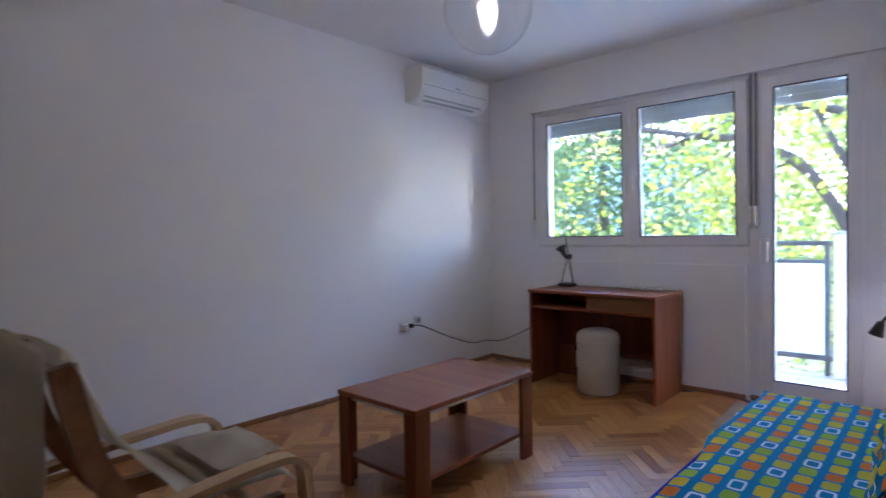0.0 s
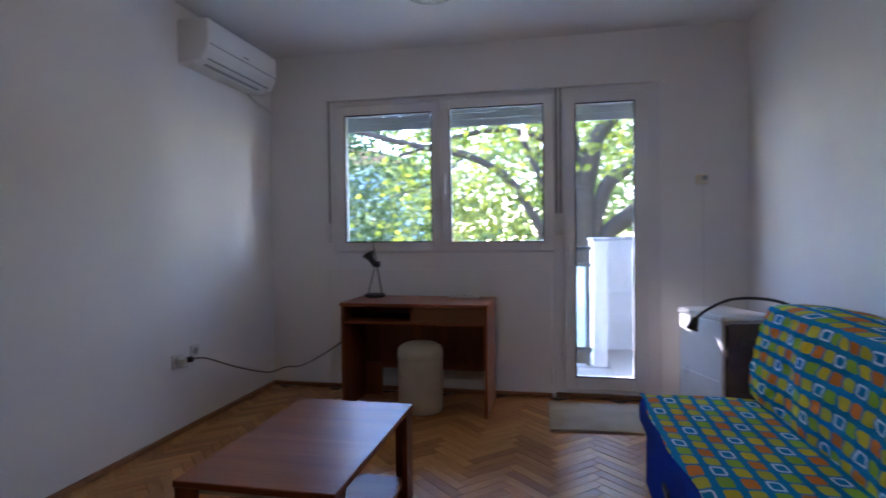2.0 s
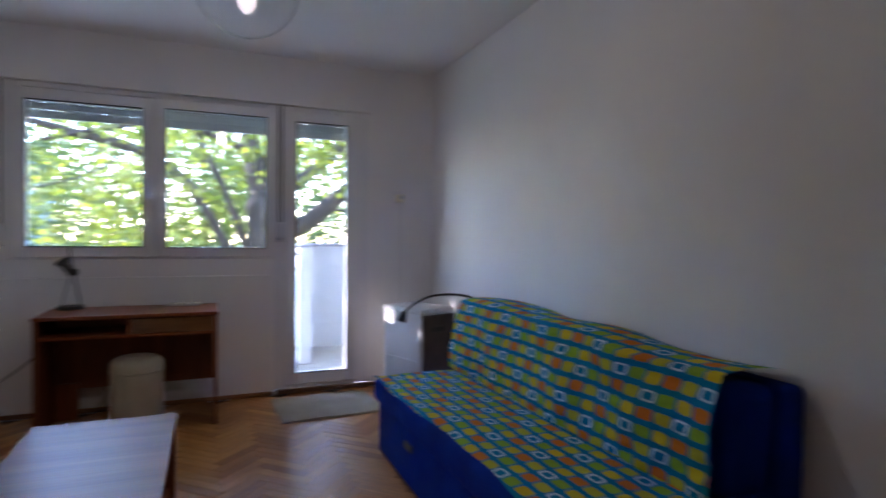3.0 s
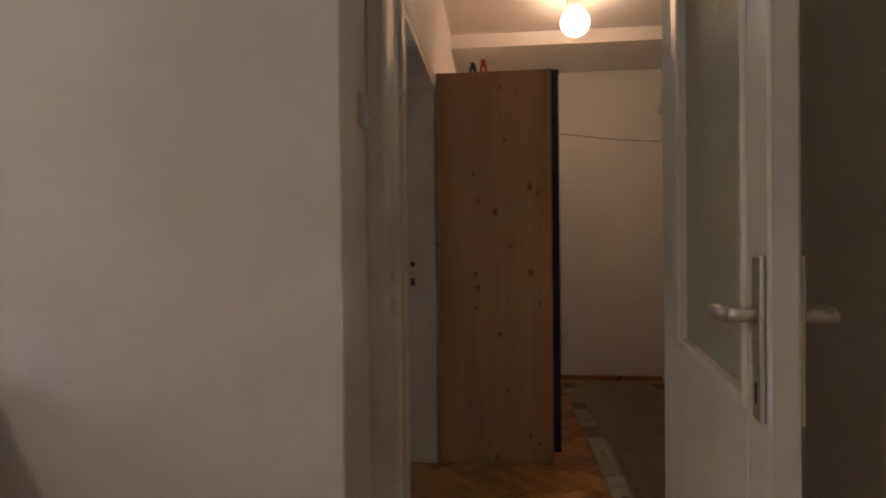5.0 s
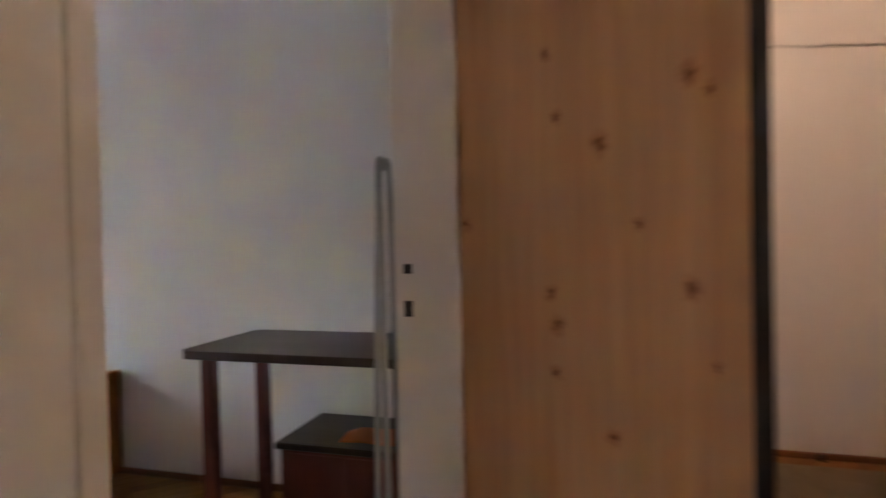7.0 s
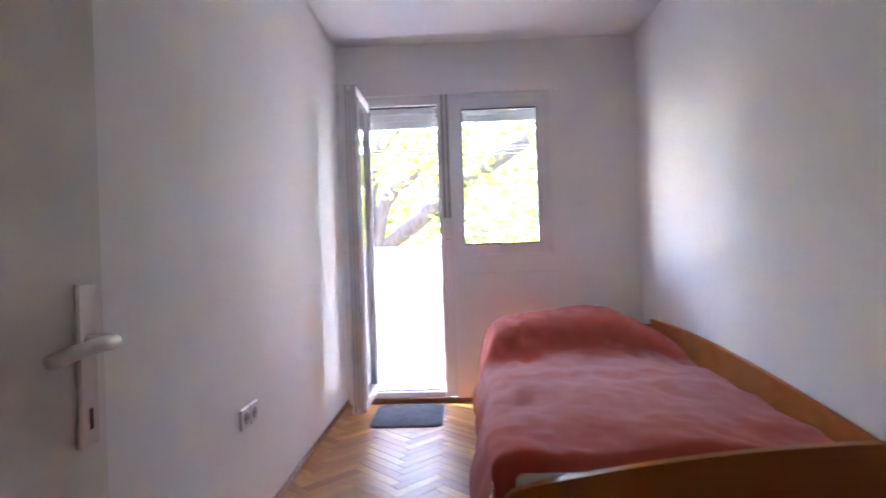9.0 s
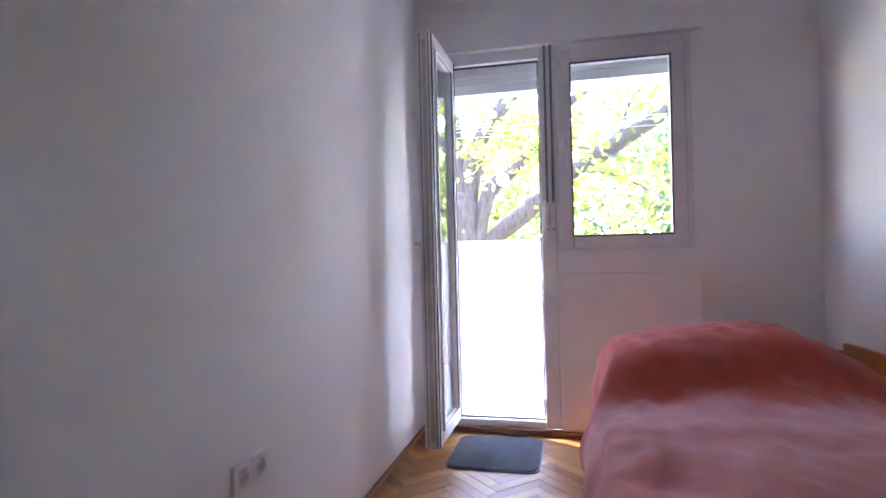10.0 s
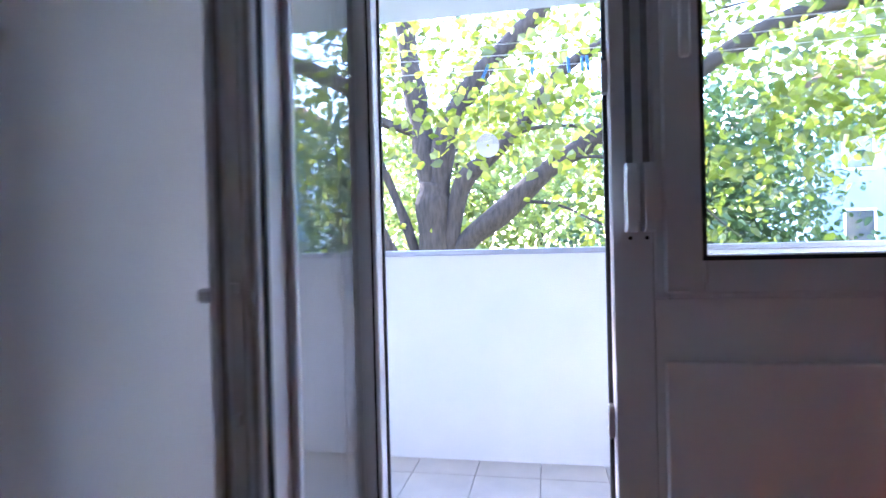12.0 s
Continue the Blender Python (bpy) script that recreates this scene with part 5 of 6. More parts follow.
def hall_lamp():
    t = thing("hall_ceiling_lamp", pose(2.15, -5.08, H), "lit opal globe lamp on the hall ceiling", "ceiling lamp")
    part("base", lathe([(0, -0.001), (0.055, -0.001), (0.055, -0.03), (0.04, -0.075), (0, -0.075)], 28), M_AC, t)
    r = 0.085
    part("globe", lathe([(max(r * math.sin(a), 0), -0.155 + r * math.cos(a)) for a in [0.4 + i * (math.pi - 0.4) / 18 for i in range(18)]] + [(0, -0.155 - r)], 32), M_GLOBE, t, "lit opal glass globe", smooth=True)


def drying_rack():
    t = thing("folded_drying_rack", pose(1.575, -4.112, 0, 0, 0, 90), "folded silver clothes drying rack leaning behind the door jamb", "drying rack")
    part("frame", T(smooth_path([(0, -0.04, 0), (0.012, -0.04, 0.66), (0.020, -0.035, 1.22), (0.020, 0.0, 1.262), (0.020, 0.035, 1.22), (0.012, 0.04, 0.66), (0, 0.04, 0)], 6), 0.009, 8), M_SHUT, t)
    part("frame", T(smooth_path([(0.045, -0.03, 0), (0.040, -0.03, 0.6), (0.034, 0.0, 1.18), (0.040, 0.03, 0.6), (0.045, 0.03, 0)], 6), 0.008, 8), M_SHUT, t)


wardrobe()
clothes_peg(pose(1.557, -4.483, 1.999, 0, 0, 90), M_BLACK, "black plastic clamp on the wardrobe's top edge")
clothes_peg(pose(1.66, -4.535, 2.047, 0, 0, 80), M_RED, "red plastic clamp standing on the wardrobe top")
runner()
fuse_box()
intercom()
hall_lamp()
drying_rack()
light_switch(pose(2.05, YS, 1.433, 0, 0, FACE_N), "white switch beside the intercom")
light_switch(pose(2.62, YS, 2.065, 0, 0, FACE_N), "small ivory bell button over the entry door")
wall_socket(pose(2.035, YS, 0.472, 0, 0, FACE_N), "white wall socket low on the hall wall")
jb = thing("junction_cover", pose(1.31, YS, 1.42), "white rectangular junction box cover on the hall wall", "junction box")
part("cover", B(-0.11, 0.11, 0.001, 0.012, -0.035, 0.035, bevel=0.003), M_AC, jb)
part("sticker", B(-0.05, 0.03, 0.0121, 0.0125, -0.012, 0.006), M_SHUT, jb, "grey printed sticker")
hc = thing("hall_cable", pose(0, 0, 0), "thin cable tacked along the hall's end wall", "cable")
part("cord", T(smooth_path([(HE - 0.006, SH - 0.02, 2.06), (HE - 0.006, -4.87, 2.035), (HE - 0.006, -5.23, 2.0), (HE - 0.006, -5.57, 1.955), (HE - 0.006, -5.91, 1.93)], 6), 0.003, 6), M_SHUT, hc)
ds = thing("door_stop", pose(3.33, -5.57, 0), "small dark round door stop at the skirting", "door stop")
part("knob", lathe([(0, 0.001), (0.014, 0.001), (0.016, 0.02), (0.010, 0.034), (0, 0.036)], 16), M_BLACK, ds)


# ---- bedroom ----
def bed():
    t = thing("single_bed", pose(DX, 0, 0), "orange beech single bed with curved boards along the wall", "bed")
    x0, x1, yf, yh = 1.10, 2.255, -2.38, -0.30

    def foot(x):
        u = (x - x0) / (x1 - x0)
        return 0.375 + 0.125 * math.sin(min(u, 1) * math.pi / 2) ** 0.9
    top = []
    for i in range(6):
        a = math.pi - i * (math.pi / 2) / 5
        top.append((x0 + 0.07 + 0.07 * math.cos(a), 0.318 + 0.07 * math.sin(a)))
    top += [(x0 + 0.09 + i * (x1 - x0 - 0.09) / 16, foot(x0 + 0.09 + i * (x1 - x0 - 0.09) / 16)) for i in range(17)]
    part("footboard", extrude_outline([(x0, 0.02)] + top + [(x1, 0.02)], yf, yf + 0.03, 0.004), M_BEDWOOD, t, "curved orange beech footboard")
    side = [(-0.30, 0.02), (-0.30, 0.60)] + [(-0.34 - i * 0.1003, 0.605 + 0.03 * math.sin(i / 20 * math.pi) - 0.115 * (i / 20) ** 1.3) for i in range(21)] + [(-2.346, 0.02)]
    bm = extrude_outline(side, 0, 0.022, 0.004)
    bmesh.ops.transform(bm, matrix=Matrix(((0, 1, 0, x1 - 0.024), (1, 0, 0, 0), (0, 0, 1, 0), (0, 0, 0, 1))), verts=bm.verts)
    part("wall_rail", bm, M_BEDWOOD, t, "curved beech side rail by the wall")
    part("headboard", B(x0 + 0.15, x1 - 0.026, yh - 0.022, yh, 0.02, 0.57, bevel=0.004), M_BEDWOOD, t)
    part("side_rail", B(x0 + 0.015, x0 + 0.038, yf + 0.031, yh - 0.023, 0.13, 0.30, bevel=0.003), M_BEDWOOD, t)
    for x in (x0 + 0.02, x1 - 0.07):
        for y in (yf + 0.032, yh - 0.07):
            part("leg", B(x, x + 0.045, y, y + 0.045, 0.0, 0.128), M_BEDWOOD, t)
    part("mattress", B(x0 + 0.045, x1 - 0.030, yf + 0.04, yh - 0.026, 0.18, 0.40, bevel=0.03, seg=3), M_CREAM, t, "cream mattress")


def blanket():
    t = thing("plush_blanket", pose(DX, 0, 0), "pink plush blanket over pillows on the bed", "blanket")

    def prof(s, v):
        """s: 0 at the hanging hem, 1 at the wall side; v: 0 at the head, 1 at the foot."""
        y = -0.335 - v * 2.0
        pill = math.exp(-((y + 0.62) / 0.30) ** 4)
        hgt = 0.445 + 0.07 * (1 - v) + 0.165 * pill
        left = 1.085 - 0.02 * math.sin(v * 9)
        if s < 0.30:
            q = s / 0.30
            x = left - 0.035 * math.sin(q * math.pi) - 0.03 * (1 - q) + 0.016 * math.sin(y * 21 + 2 * q) * (1 - q) + 0.105 * pill
            z = 0.13 + 0.05 * math.sin(v * 6) * (1 - q) + q * (hgt - 0.06 - 0.13)
        elif s < 0.42:
            q = (s - 0.30) / 0.12
            a = q * math.pi / 2
            x = left + 0.105 * pill + 0.10 * (1 - math.cos(a))
            z = hgt - 0.06 + 0.06 * math.sin(a)
        else:
            q = (s - 0.42) / 0.58
            x = left + 0.10 + 0.105 * pill + q * (2.215 - left - 0.10 - 0.105 * pill)
            z = hgt + 0.035 * math.sin(q * math.pi) * (0.5 + pill) - (0.13 * pill + 0.02) * max(0, (q - 0.62) / 0.38) ** 1.5
        if v > 0.965:
            z -= (v - 0.965) * (3.2 if s >= 0.3 else 0)
        fold = wob(x, y, 0, 3.2, 0.030) + wob(x * 1.8, y, 4, 8, 0.014) + wob(x, y, 9, 22, 0.004)
        return Vector((x + (fold if s < 0.3 else 0) * 0.9, y, z + (fold if s >= 0.3 else 0)))
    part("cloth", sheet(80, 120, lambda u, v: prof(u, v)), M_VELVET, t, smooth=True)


def table():
    t = thing("dining_table", pose(1.935, -3.725, 0), "dark brown rectangular table with slim legs by the wall", "table")
    a, b, h = 0.205, 0.385, 0.765
    c = 0.025
    out = [(-a + c, -b), (a - c, -b), (a, -b + c), (a, b - c), (a - c, b), (-a + c, b), (-a, b - c), (-a, -b + c)]
    bm = extrude_outline(out, h - 0.026, h, 0.003)
    bmesh.ops.transform(bm, matrix=Matrix(((1, 0, 0, 0), (0, 0, 1, 0), (0, 1, 0, 0), (0, 0, 0, 1))), verts=bm.verts)
    part("tabletop", bm, M_TABLE, t, "very dark brown laminate top")
    for sx in (-1, 1):
        for sy in (-1, 1):
            part("leg", B(sx * (a - 0.045), sx * (a - 0.085), sy * (b - 0.045), sy * (b - 0.085), 0, h - 0.0265, bevel=0.003), M_TLEG, t)


def chest():
    t = thing("low_chest", pose(2.09 + DX, -3.70, 0), "low dark red-brown chest standing under the table", "chest")
    part("body", B(-0.15, 0.18, -0.26, 0.26, 0.0, 0.335, bevel=0.004), M_TLEG, t)
    part("lid", B(-0.175, 0.185, -0.27, 0.27, 0.3355, 0.36, bevel=0.004), M_TABLE, t)
    for y in (-0.12, 0.12):
        part("door_panel", B(-0.157, -0.1505, y - 0.115, y + 0.115, 0.04, 0.32, bevel=0.003), M_TLEG, t)
    g = thing("folded_cloth", pose(2.19, -3.81, 0.3605), "folded orange cloth lying on the low chest", "cloth")

    def f(u, v):
        x, y = (u - 0.5) * 0.18, (v - 0.5) * 0.24
        return (x, y, 0.022 + 0.006 * math.sin(u * 5) + wob(x, y, 0, 12, 0.008))
    bm = sheet(14, 14, f)
    bmesh.ops.solidify(bm, geom=bm.faces[:], thickness=0.020)
    part("cloth", bm, M_ORANGE, g, smooth=True)


def door_mat():
    t = thing("door_mat", pose(0.605 + DX, -0.335, 0), "grey rounded doormat before the open balcony door", "doormat")
    a, b, r = 0.235, 0.245, 0.06
    pts = []
    for cx, cy, s in ((a - r, b - r, 0), (-a + r, b - r, 1), (-a + r, -b + r, 2), (a - r, -b + r, 3)):
        pts += [(cx + r * math.cos(s * math.pi / 2 + i * math.pi / 12), cy + r * math.sin(s * math.pi / 2 + i * math.pi / 12)) for i in range(7)]
    for nm, k, z0, z1, mt in (("backing", 1.0, 0.0, 0.006, M_BLACK), ("ribbed_top", 0.965, 0.0061, 0.011, M_MAT)):
        bm = extrude_outline([(x * k, y * k) for x, y in pts], z0, z1)
        bmesh.ops.transform(bm, matrix=Matrix(((1, 0, 0, 0), (0, 0, 1, 0), (0, 1, 0, 0), (0, 0, 0, 1))), verts=bm.verts)
        part(nm, bm, mt, t)


bed()
blanket()
table()
chest()
door_mat()
wall_socket(pose(BW, -1.90, 0.475, 0, 0, FACE_E), "white double wall socket in the bedroom")
wall_socket(pose(BW, -1.815, 0.475, 0, 0, FACE_E), "white double wall socket in the bedroom")


# ---- balcony things ----
ln = thing("clothes_line", pose(DX, 0, 0), "thin clothes lines strung along the balcony", "clothes line")
for y, z in ((1.6, 2.08), (1.45, 2.10), (1.3, 2.10)):
    part("line", T([(-0.80 + i * 0.342, y, z - 0.03 * math.sin(i / 10 * math.pi)) for i in range(11)], 0.0022, 6), M_LINE, ln)
for x, tilt in ((0.43, 25), (0.66, 2), (0.835, -4), (0.90, 3), (0.925, -6)):
    pg = thing("clothes_peg", pose(x + DX, 1.6, 2.055, 0, tilt, 10), "blue plastic clothes peg hanging on the line", "clothes peg", "pegs on the line")
    part("side", B(-0.007, -0.001, -0.005, 0.005, -0.045, 0.03, bevel=0.001), M_PEG, pg)
    part("side", B(0.001, 0.007, -0.005, 0.005, -0.045, 0.03, bevel=0.001), M_PEG, pg)
cd = thing("hanging_disc", pose(0.43 + DX, 1.6, 1.675, 8, 0, 25), "silver disc hung on a string as a bird scarer", "disc")
bm = bmesh.new()
lathe([(0.008, -0.0006), (0.060, -0.0006), (0.060, 0.0006), (0.008, 0.0006), (0.008, -0.0006)], 40, bm, pose(0, 0, 0, 90))
part("disc", bm, M_DISC, cd)
part("string", T([(0, 0, 0.06), (0.0, 0, 0.36)], 0.001, 5), M_LINE, cd)


# ---- the garden beyond ----
structure("ground", B(-150, 150, 0.4, 300, -3.6, -3.2), M_GRASS, "rough grass of the garden below")


def tree(name, label, limbs):
    t = thing(name, pose(-0.83, 7.3, -3.2), label, "tree")
    for nm, r0, r1, pts in limbs:
        q = smooth_path([(x + 0.83, y - 7.3, z + 3.2) for x, y, z in pts], 7)
        q = [p + Vector((wob(p.x, p.y, p.z, 1.5, 0.05), wob(p.y, p.z, p.x, 1.5, 0.05), 0)) for p in q]
        part(nm, T(q, lambda s, r0=r0, r1=r1: (r0 + (r1 - r0) * s) * (1 + 0.10 * math.sin(s * 23 + r0 * 40)), 12), M_BARK, t, smooth=True)
    return t


TREE = tree("lime_tree", "large lime tree with several stems and yellow-green leaves", (
    ("trunk", 0.36, 0.25, [(-0.83, 7.3, -3.2), (-0.83, 7.30, -1.23), (-0.78, 7.30, 0.32), (-0.82, 7.30, 1.64), (-0.80, 7.30, 2.14)]),
    ("limb", 0.20, 0.15, [(-0.82, 7.30, 1.64), (-0.94, 7.30, 2.53), (-1.09, 7.35, 3.41), (-1.22, 7.40, 4.51), (-1.33, 7.50, 6.50)]),
    ("limb", 0.20, 0.11, [(-0.78, 7.30, 1.75), (-0.67, 7.25, 2.42), (-0.47, 7.20, 3.13), (-0.05, 7.10, 3.70), (0.90, 7.00, 4.63), (1.65, 6.90, 6.06)]),
    ("limb", 0.17, 0.06, [(-0.72, 7.30, 0.21), (-0.56, 7.25, 1.13), (-0.36, 7.20, 2.09), (0.08, 7.15, 2.50), (0.66, 7.10, 3.03), (1.23, 7.00, 3.69), (1.95, 6.90, 3.98), (2.92, 6.80, 3.96)]),
    ("limb", 0.19, 0.10, [(-0.72, 7.30, 0.10), (-0.38, 7.25, 1.11), (0.33, 7.20, 1.71), (1.01, 7.15, 2.31), (1.98, 7.10, 2.88), (2.95, 7.00, 3.46), (4.13, 6.90, 4.07), (5.62, 6.80, 4.29)]),
    ("limb", 0.10, 0.05, [(-0.83, 7.30, 0.10), (-1.14, 7.30, 1.14), (-1.57, 7.30, 2.27), (-2.04, 7.30, 3.24)]),
    ("limb", 0.12, 0.05, [(-0.89, 7.30, 0.10), (-1.46, 7.25, 1.05), (-2.16, 7.20, 2.22), (-2.96, 7.10, 2.77), (-4.08, 7.00, 3.03), (-5.69, 6.80, 3.46)]),
    ("limb", 0.08, 0.035, [(-1.05, 7.35, 2.91), (-2.04, 7.20, 3.27), (-2.96, 7.10, 3.26), (-4.40, 6.80, 2.81)]),
    ("branch", 0.035, 0.012, [(0.44, 7.12, 2.80), (0.93, 7.00, 2.86), (1.54, 6.90, 2.77), (2.20, 6.80, 2.42)]),
    ("branch", 0.04, 0.012, [(2.04, 7.10, 2.91), (2.20, 6.90, 3.52), (2.76, 6.60, 4.02), (3.64, 6.40, 4.18)]),
    ("branch", 0.03, 0.010, [(1.21, 7.10, 2.42), (1.87, 6.90, 2.31), (2.64, 6.70, 1.86), (3.31, 6.50, 1.20)]),
    ("branch", 0.03, 0.010, [(0.55, 7.20, 1.81), (1.10, 7.00, 1.70), (1.76, 6.80, 1.37)]),
    ("branch", 0.03, 0.010, [(-2.36, 7.20, 2.38), (-3.00, 7.00, 2.06), (-3.76, 6.80, 1.42)]),
    ("branch", 0.03, 0.010, [(-3.11, 7.10, 2.81), (-3.76, 6.90, 2.27), (-4.62, 6.70, 1.95)])))


def leaves(name, parent, centres, per, spread, size, material, seed, droop=0.6):
    """Many small folded leaves scattered about the centres, as one mesh."""
    rng = np.random.default_rng(seed)
    c = np.repeat(np.array(centres), per, axis=0)
    k = len(c)
    pos = c + rng.normal(0, 1, (k, 3)) * np.array(spread)
    d = rng.normal(0, 1, (k, 3))
    d[:, 2] = d[:, 2] * 0.5 - droop
    d /= np.linalg.norm(d, axis=1)[:, None]
    s = np.cross(d, rng.normal(0, 1, (k, 3)))
    s /= np.linalg.norm(s, axis=1)[:, None] + 1e-9
    nrm = np.cross(d, s)
    ln_ = (size * rng.uniform(0.6, 1.25, k))[:, None]
    a, tip = pos, pos + d * ln_
    l1 = pos + d * ln_ * 0.30 + s * ln_ * 0.40 + nrm * ln_ * 0.10
    l2 = pos + d * ln_ * 0.68 + s * ln_ * 0.30 + nrm * ln_ * 0.08
    r1 = pos + d * ln_ * 0.30 - s * ln_ * 0.40 + nrm * ln_ * 0.10
    r2 = pos + d * ln_ * 0.68 - s * ln_ * 0.30 + nrm * ln_ * 0.08
    v = np.stack([a, l1, l2, tip, r2, r1], 1).reshape(-1, 3)
    base = (np.arange(k) * 6)[:, None]
    fa = np.concatenate([base + np.array([[0, 1, 2, 3]]), base + np.array([[0, 3, 4, 5]])], 0)
    me = bpy.data.meshes.new(name)
    me.from_pydata(v.tolist(), [], fa.tolist())
    me.materials.append(material)
    ob = new(name, me)
    if parent is not None:
        ob.parent = parent
        ob.matrix_parent_inverse = parent.matrix_world.inverted()
    return ob


bpy.context.view_layer.update()
rng = random.Random(5)
spots = []
for i in range(560):
    x, y, z = rng.uniform(-8.0, 8.5), rng.uniform(5.2, 9.6), rng.uniform(0.2, 6.6)
    if -1.8 < x < 1.6 and z < 2.4 and y < 7.7:
        continue
    if -2.1 < x < 0.3 and z < 4.4 and y < 7.6 and rng.random() < 0.75:
        continue
    if x < -4.3 and rng.random() < 0.75:
        continue
    if x > 3.3 and z < 2.7 and rng.random() < 0.75:
        continue
    if noise.noise(Vector((x * 0.55, y * 0.5, z * 0.75))) < -0.16:
        continue
    spots.append((x, y, z))
for i in range(60):
    x, y, z = rng.uniform(-3.5, 4.5), rng.uniform(4.4, 5.4), rng.uniform(1.9, 4.2)
    if noise.noise(Vector((x * 0.8, y, z))) > -0.05:
        spots.append((x, y, z))
tagged(leaves("crown", TREE, spots, 46, (0.38, 0.34, 0.28), 0.135, M_LEAF, 3), "yellow-green leafy crown", kind="stuff")
bt = thing("background_tree", pose(-9, 13, -3.2), "dark leafy tree in the garden behind", "tree", "garden trees")
part("trunk", T([(0, 0, 0), (0.2, 0, 3), (0.1, 0.2, 7)], lambda s: 0.3 - 0.2 * s, 10), M_BARK, bt)
spots = [(-9 + rng.gauss(0, 2.2), 13 + rng.gauss(0, 1.6), rng.uniform(-1.0, 6.5)) for i in range(220)]
bpy.context.view_layer.update()
tagged(leaves("crown", bt, spots, 60, (0.5, 0.5, 0.4), 0.17, M_LEAFD, 4), kind="stuff")
# the last tree, at x -13, is unseen, added to block bright western sky
for i, (x, y, top, rad) in enumerate(((-2, 17, 5.6, 3.4), (5, 15, 5.0, 3.0), (18, 18, 4.6, 3.0), (-16, 19, 5.5, 3.5), (0.5, 24, 7.0, 4.2), (8, 24, 5.0, 3.4), (-8, 25, 6.5, 4.0), (-13, 8, 9.5, 3.4))):
    b2 = thing("background_tree", pose(x, y, -3.2), "green leafy garden tree further back", "tree", "garden trees")
    part("trunk", T([(0, 0, 0), (0.15, 0.1, 3), (0.0, 0.2, 3.2 + top * 0.8)], lambda s: 0.28 - 0.2 * s, 10), M_BARK, b2)
    spots = [(x + rng.gauss(0, rad * 0.5), y + rng.gauss(0, rad * 0.4), rng.uniform(-2.2, top)) for j in range(120 if x == -13 else 210)]
    bpy.context.view_layer.update()
    tagged(leaves("crown", b2, spots, 44, (0.55, 0.5, 0.45), 0.22, (M_LEAFF, M_LEAFD)[i % 2], 10 + i), kind="stuff")
hedge = [(x * 0.55 - 16 + rng.uniform(-0.3, 0.3), 11.5 + rng.uniform(-0.5, 0.5), rng.uniform(-3.0, 0.4)) for x in range(64) for q in range(2)]
tagged(leaves("hedge", None, hedge, 36, (0.35, 0.3, 0.35), 0.12, M_LEAFF, 31), "mixed green shrubs along the garden", "shrub", kind="stuff")


def house(x0, x1, y0, y1, z1, label, group):
    t = thing("apartment_building", pose(x0, y0, -3.2), label, "house", group)
    w, d, h = x1 - x0, y1 - y0, z1 + 3.2
    part("wall", B(0, w, 0, d, 0, h), M_HOUSE, t)
    part("roof", extrude_outline([(-0.5, h + 0.001), (w + 0.5, h + 0.001), (w + 0.3, h + 0.35), (w / 2, h + 1.8), (-0.3, h + 0.35)], -0.5, d + 0.5), M_ROOF, t)
    for st in range(int(h // 3)):
        for k in range(int(w // 2.2)):
            xx, zz = 0.7 + k * 2.2, 1.0 + st * 3.0
            wd = part("window", rect_frame(xx, xx + 1.2, zz, zz + 1.45, -0.06, 0.02, 0.09, 0), M_PVC, t)
            part("pane", B(xx + 0.09, xx + 1.11, -0.02, -0.005, zz + 0.09, zz + 1.36), M_DARKPANE, wd)


house(12.0, 26.0, 24.0, 34.0, 7.5, "pale blue rendered apartment house behind the trees", "far houses")
house(-22.0, -10.5, 28.0, 36.0, 5.5, "pale rendered house behind the garden", "far houses")


# ---- floor pieces ----
def piece_mesh(name, lx, ly, z0, material):
    me = bpy.data.meshes.new(name)
    a, b, c = lx / 2 - 0.0005, ly / 2 - 0.0005, 0.0012
    v = [(-a, -b, z0), (a, -b, z0), (a, b, z0), (-a, b, z0), (-a, -b, -c * 0.6), (a, -b, -c * 0.6), (a, b, -c * 0.6), (-a, b, -c * 0.6), (-a + c, -b + c, 0), (a - c, -b + c, 0), (a - c, b - c, 0), (-a + c, b - c, 0)]
    f = [(8, 9, 10, 11)]
    for i in range(4):
        j = (i + 1) % 4
        f += [(i, j, 4 + j, 4 + i), (4 + i, 4 + j, 8 + j, 8 + i)]
    me.from_pydata(v, [], f)
    uvl = me.uv_layers.new(name="cells")
    for lp in me.loops:
        uvl.data[lp.index].uv = (v[lp.vertex_index][0] * 3, v[lp.vertex_index][1] * 3)
    me.materials.append(material)
    return me, v, f


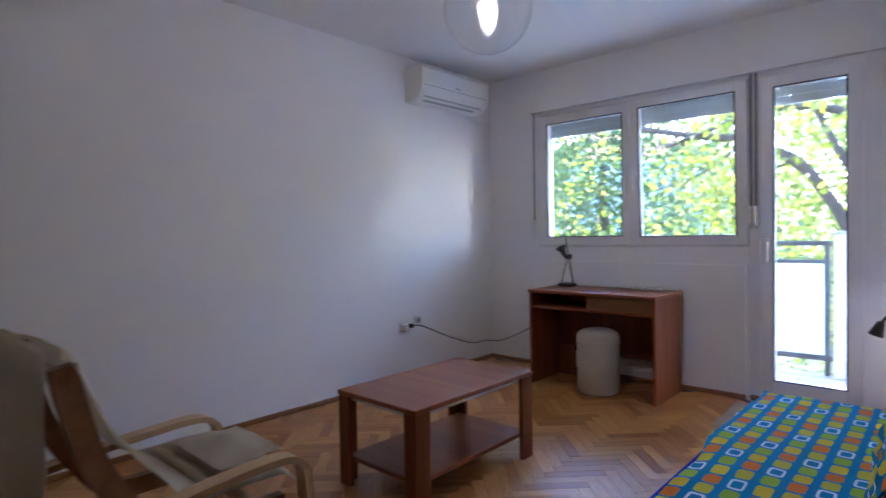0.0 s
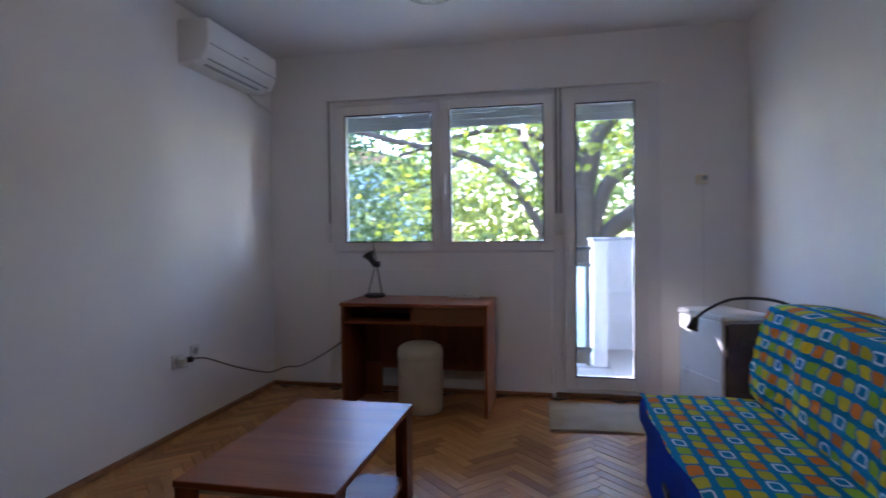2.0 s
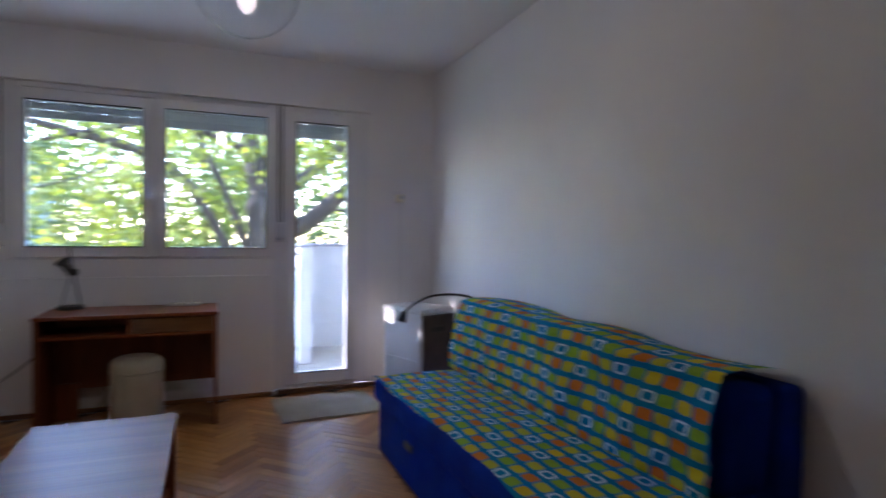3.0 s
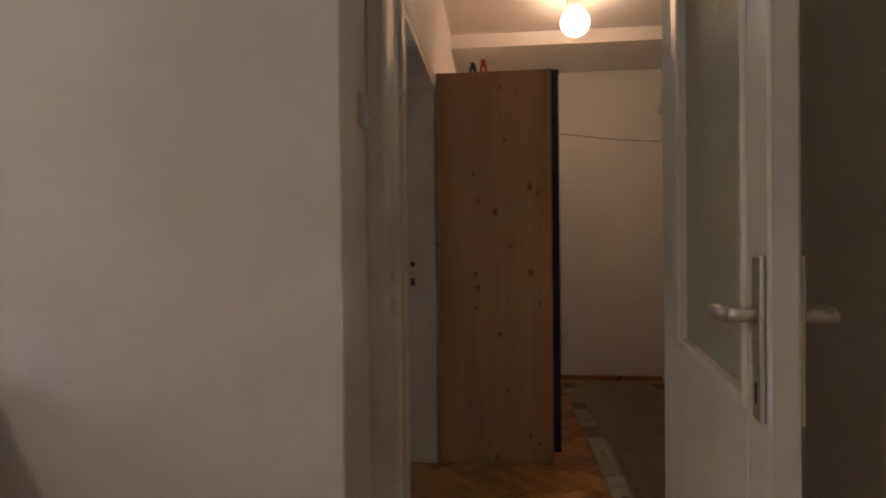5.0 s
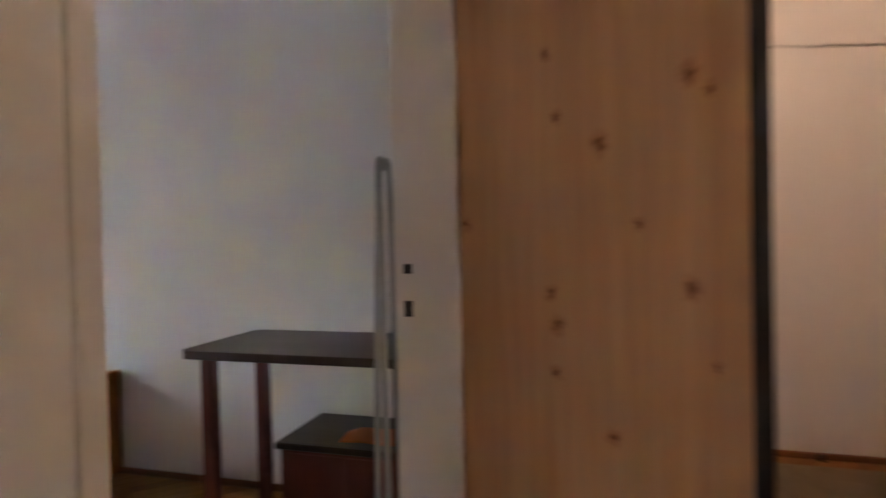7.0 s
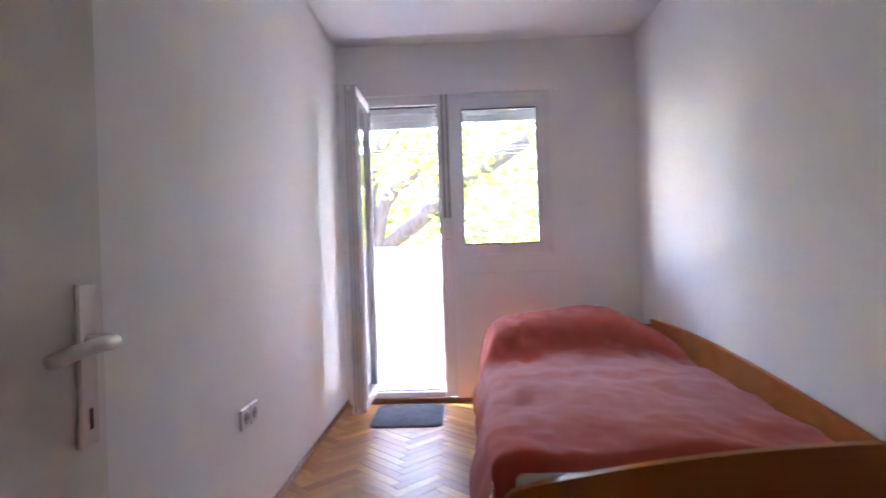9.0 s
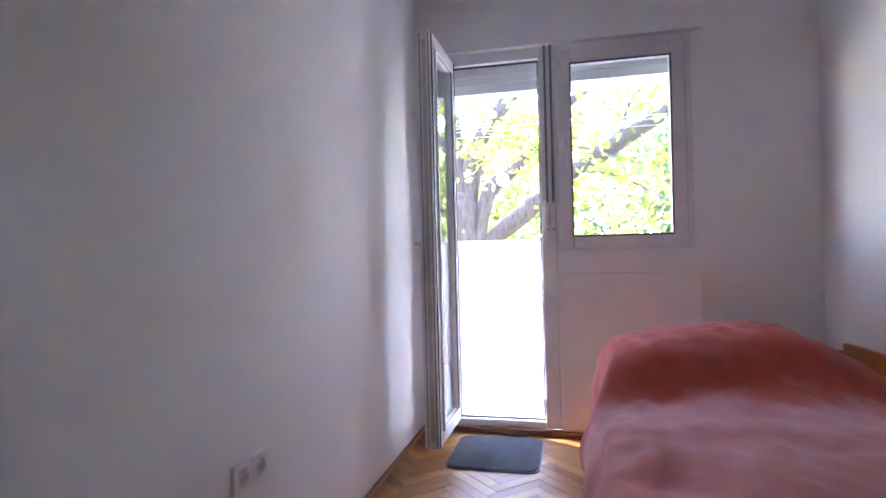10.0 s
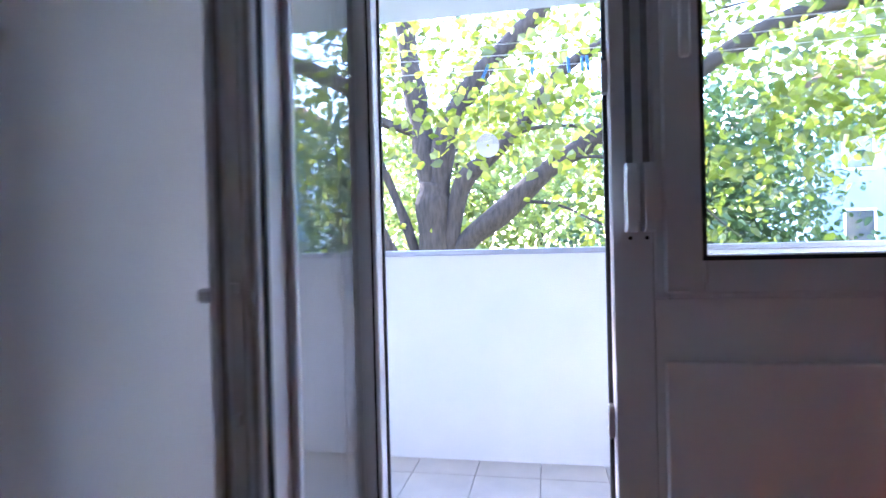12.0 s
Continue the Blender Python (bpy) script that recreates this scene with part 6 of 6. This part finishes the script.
PL, PWD, NP = 0.30, 0.06, 5
plank_me, pv, pf = piece_mesh("parquet_block", PL, PWD, -0.0125, M_PARQ)
FLOOR = bpy.data.objects["floor"]
jv, jf, juv = [], [], []
c45 = math.cos(math.pi / 4)
rng = random.Random(11)
span = int(9 / PWD)
for i in range(-span, span):
    for j in range(-span, span):
        dd = (i - j) % (2 * NP)
        if dd == 0:
            cx, cy, rot = (i + NP / 2) * PWD, (j + 0.5) * PWD, 0.0
        elif dd == 2 * NP - 1:
            cx, cy, rot = (i + 0.5) * PWD, (j + NP / 2) * PWD, math.pi / 2
        else:
            continue
        wx, wy = c45 * (cx - cy), c45 * (cx + cy) - 3.0
        if not (XW - 0.05 < wx < 3.62 and -5.92 < wy < 0.0):
            continue
        mm = Matrix.Translation((wx, wy, rng.uniform(-0.0004, 0.0003))) @ Matrix.Rotation(rot + math.pi / 4, 4, "Z") @ Matrix.Rotation(rng.uniform(-0.0016, 0.0016), 4, "X")
        if (-1.75 < wx < -0.85 and -3.0 < wy < -0.5) or (0.35 < wx < 1.05 and -2.0 < wy < -0.1):
            ob = new("parquet_block", plank_me)
            ob.parent = FLOOR
            ob.matrix_basis = mm
        else:
            k = len(jv)
            jv += [tuple(mm @ Vector(q)) for q in pv]
            jf += [tuple(k + q for q in f) for f in pf]
joined = bpy.data.meshes.new("parquet_field")
joined.from_pydata(jv, [], jf)
uvj = joined.uv_layers.new(name="cells")
base_uv = [(q[0] * 3, q[1] * 3) for q in pv]
idx = np.empty(len(joined.loops), dtype=np.int32)
joined.loops.foreach_get("vertex_index", idx)
uvj.data.foreach_set("uv", np.array(base_uv, dtype=np.float32)[idx % len(pv)].ravel())
joined.materials.append(M_PARQ)
pf_ob = new("parquet_field", joined)
pf_ob.parent = FLOOR
tagged(pf_ob, "oak herringbone parquet blocks", kind="stuff")

SLAB = bpy.data.objects["balcony_slab"]
tile_me, _, _ = piece_mesh("balcony_tile", 0.327, 0.327, -0.0235, M_TILE)
for i in range(20):
    for j in range(6):
        x, y = -3.62 + i * 0.33, FY1 + 0.165 + j * 0.33
        if x > 2.6 or y > 1.79 or (x < -0.80 and y > 1.1):
            continue
        ob = new("tile", tile_me)
        ob.parent = SLAB
        ob.matrix_basis = Matrix.Translation((x, y, -0.001))
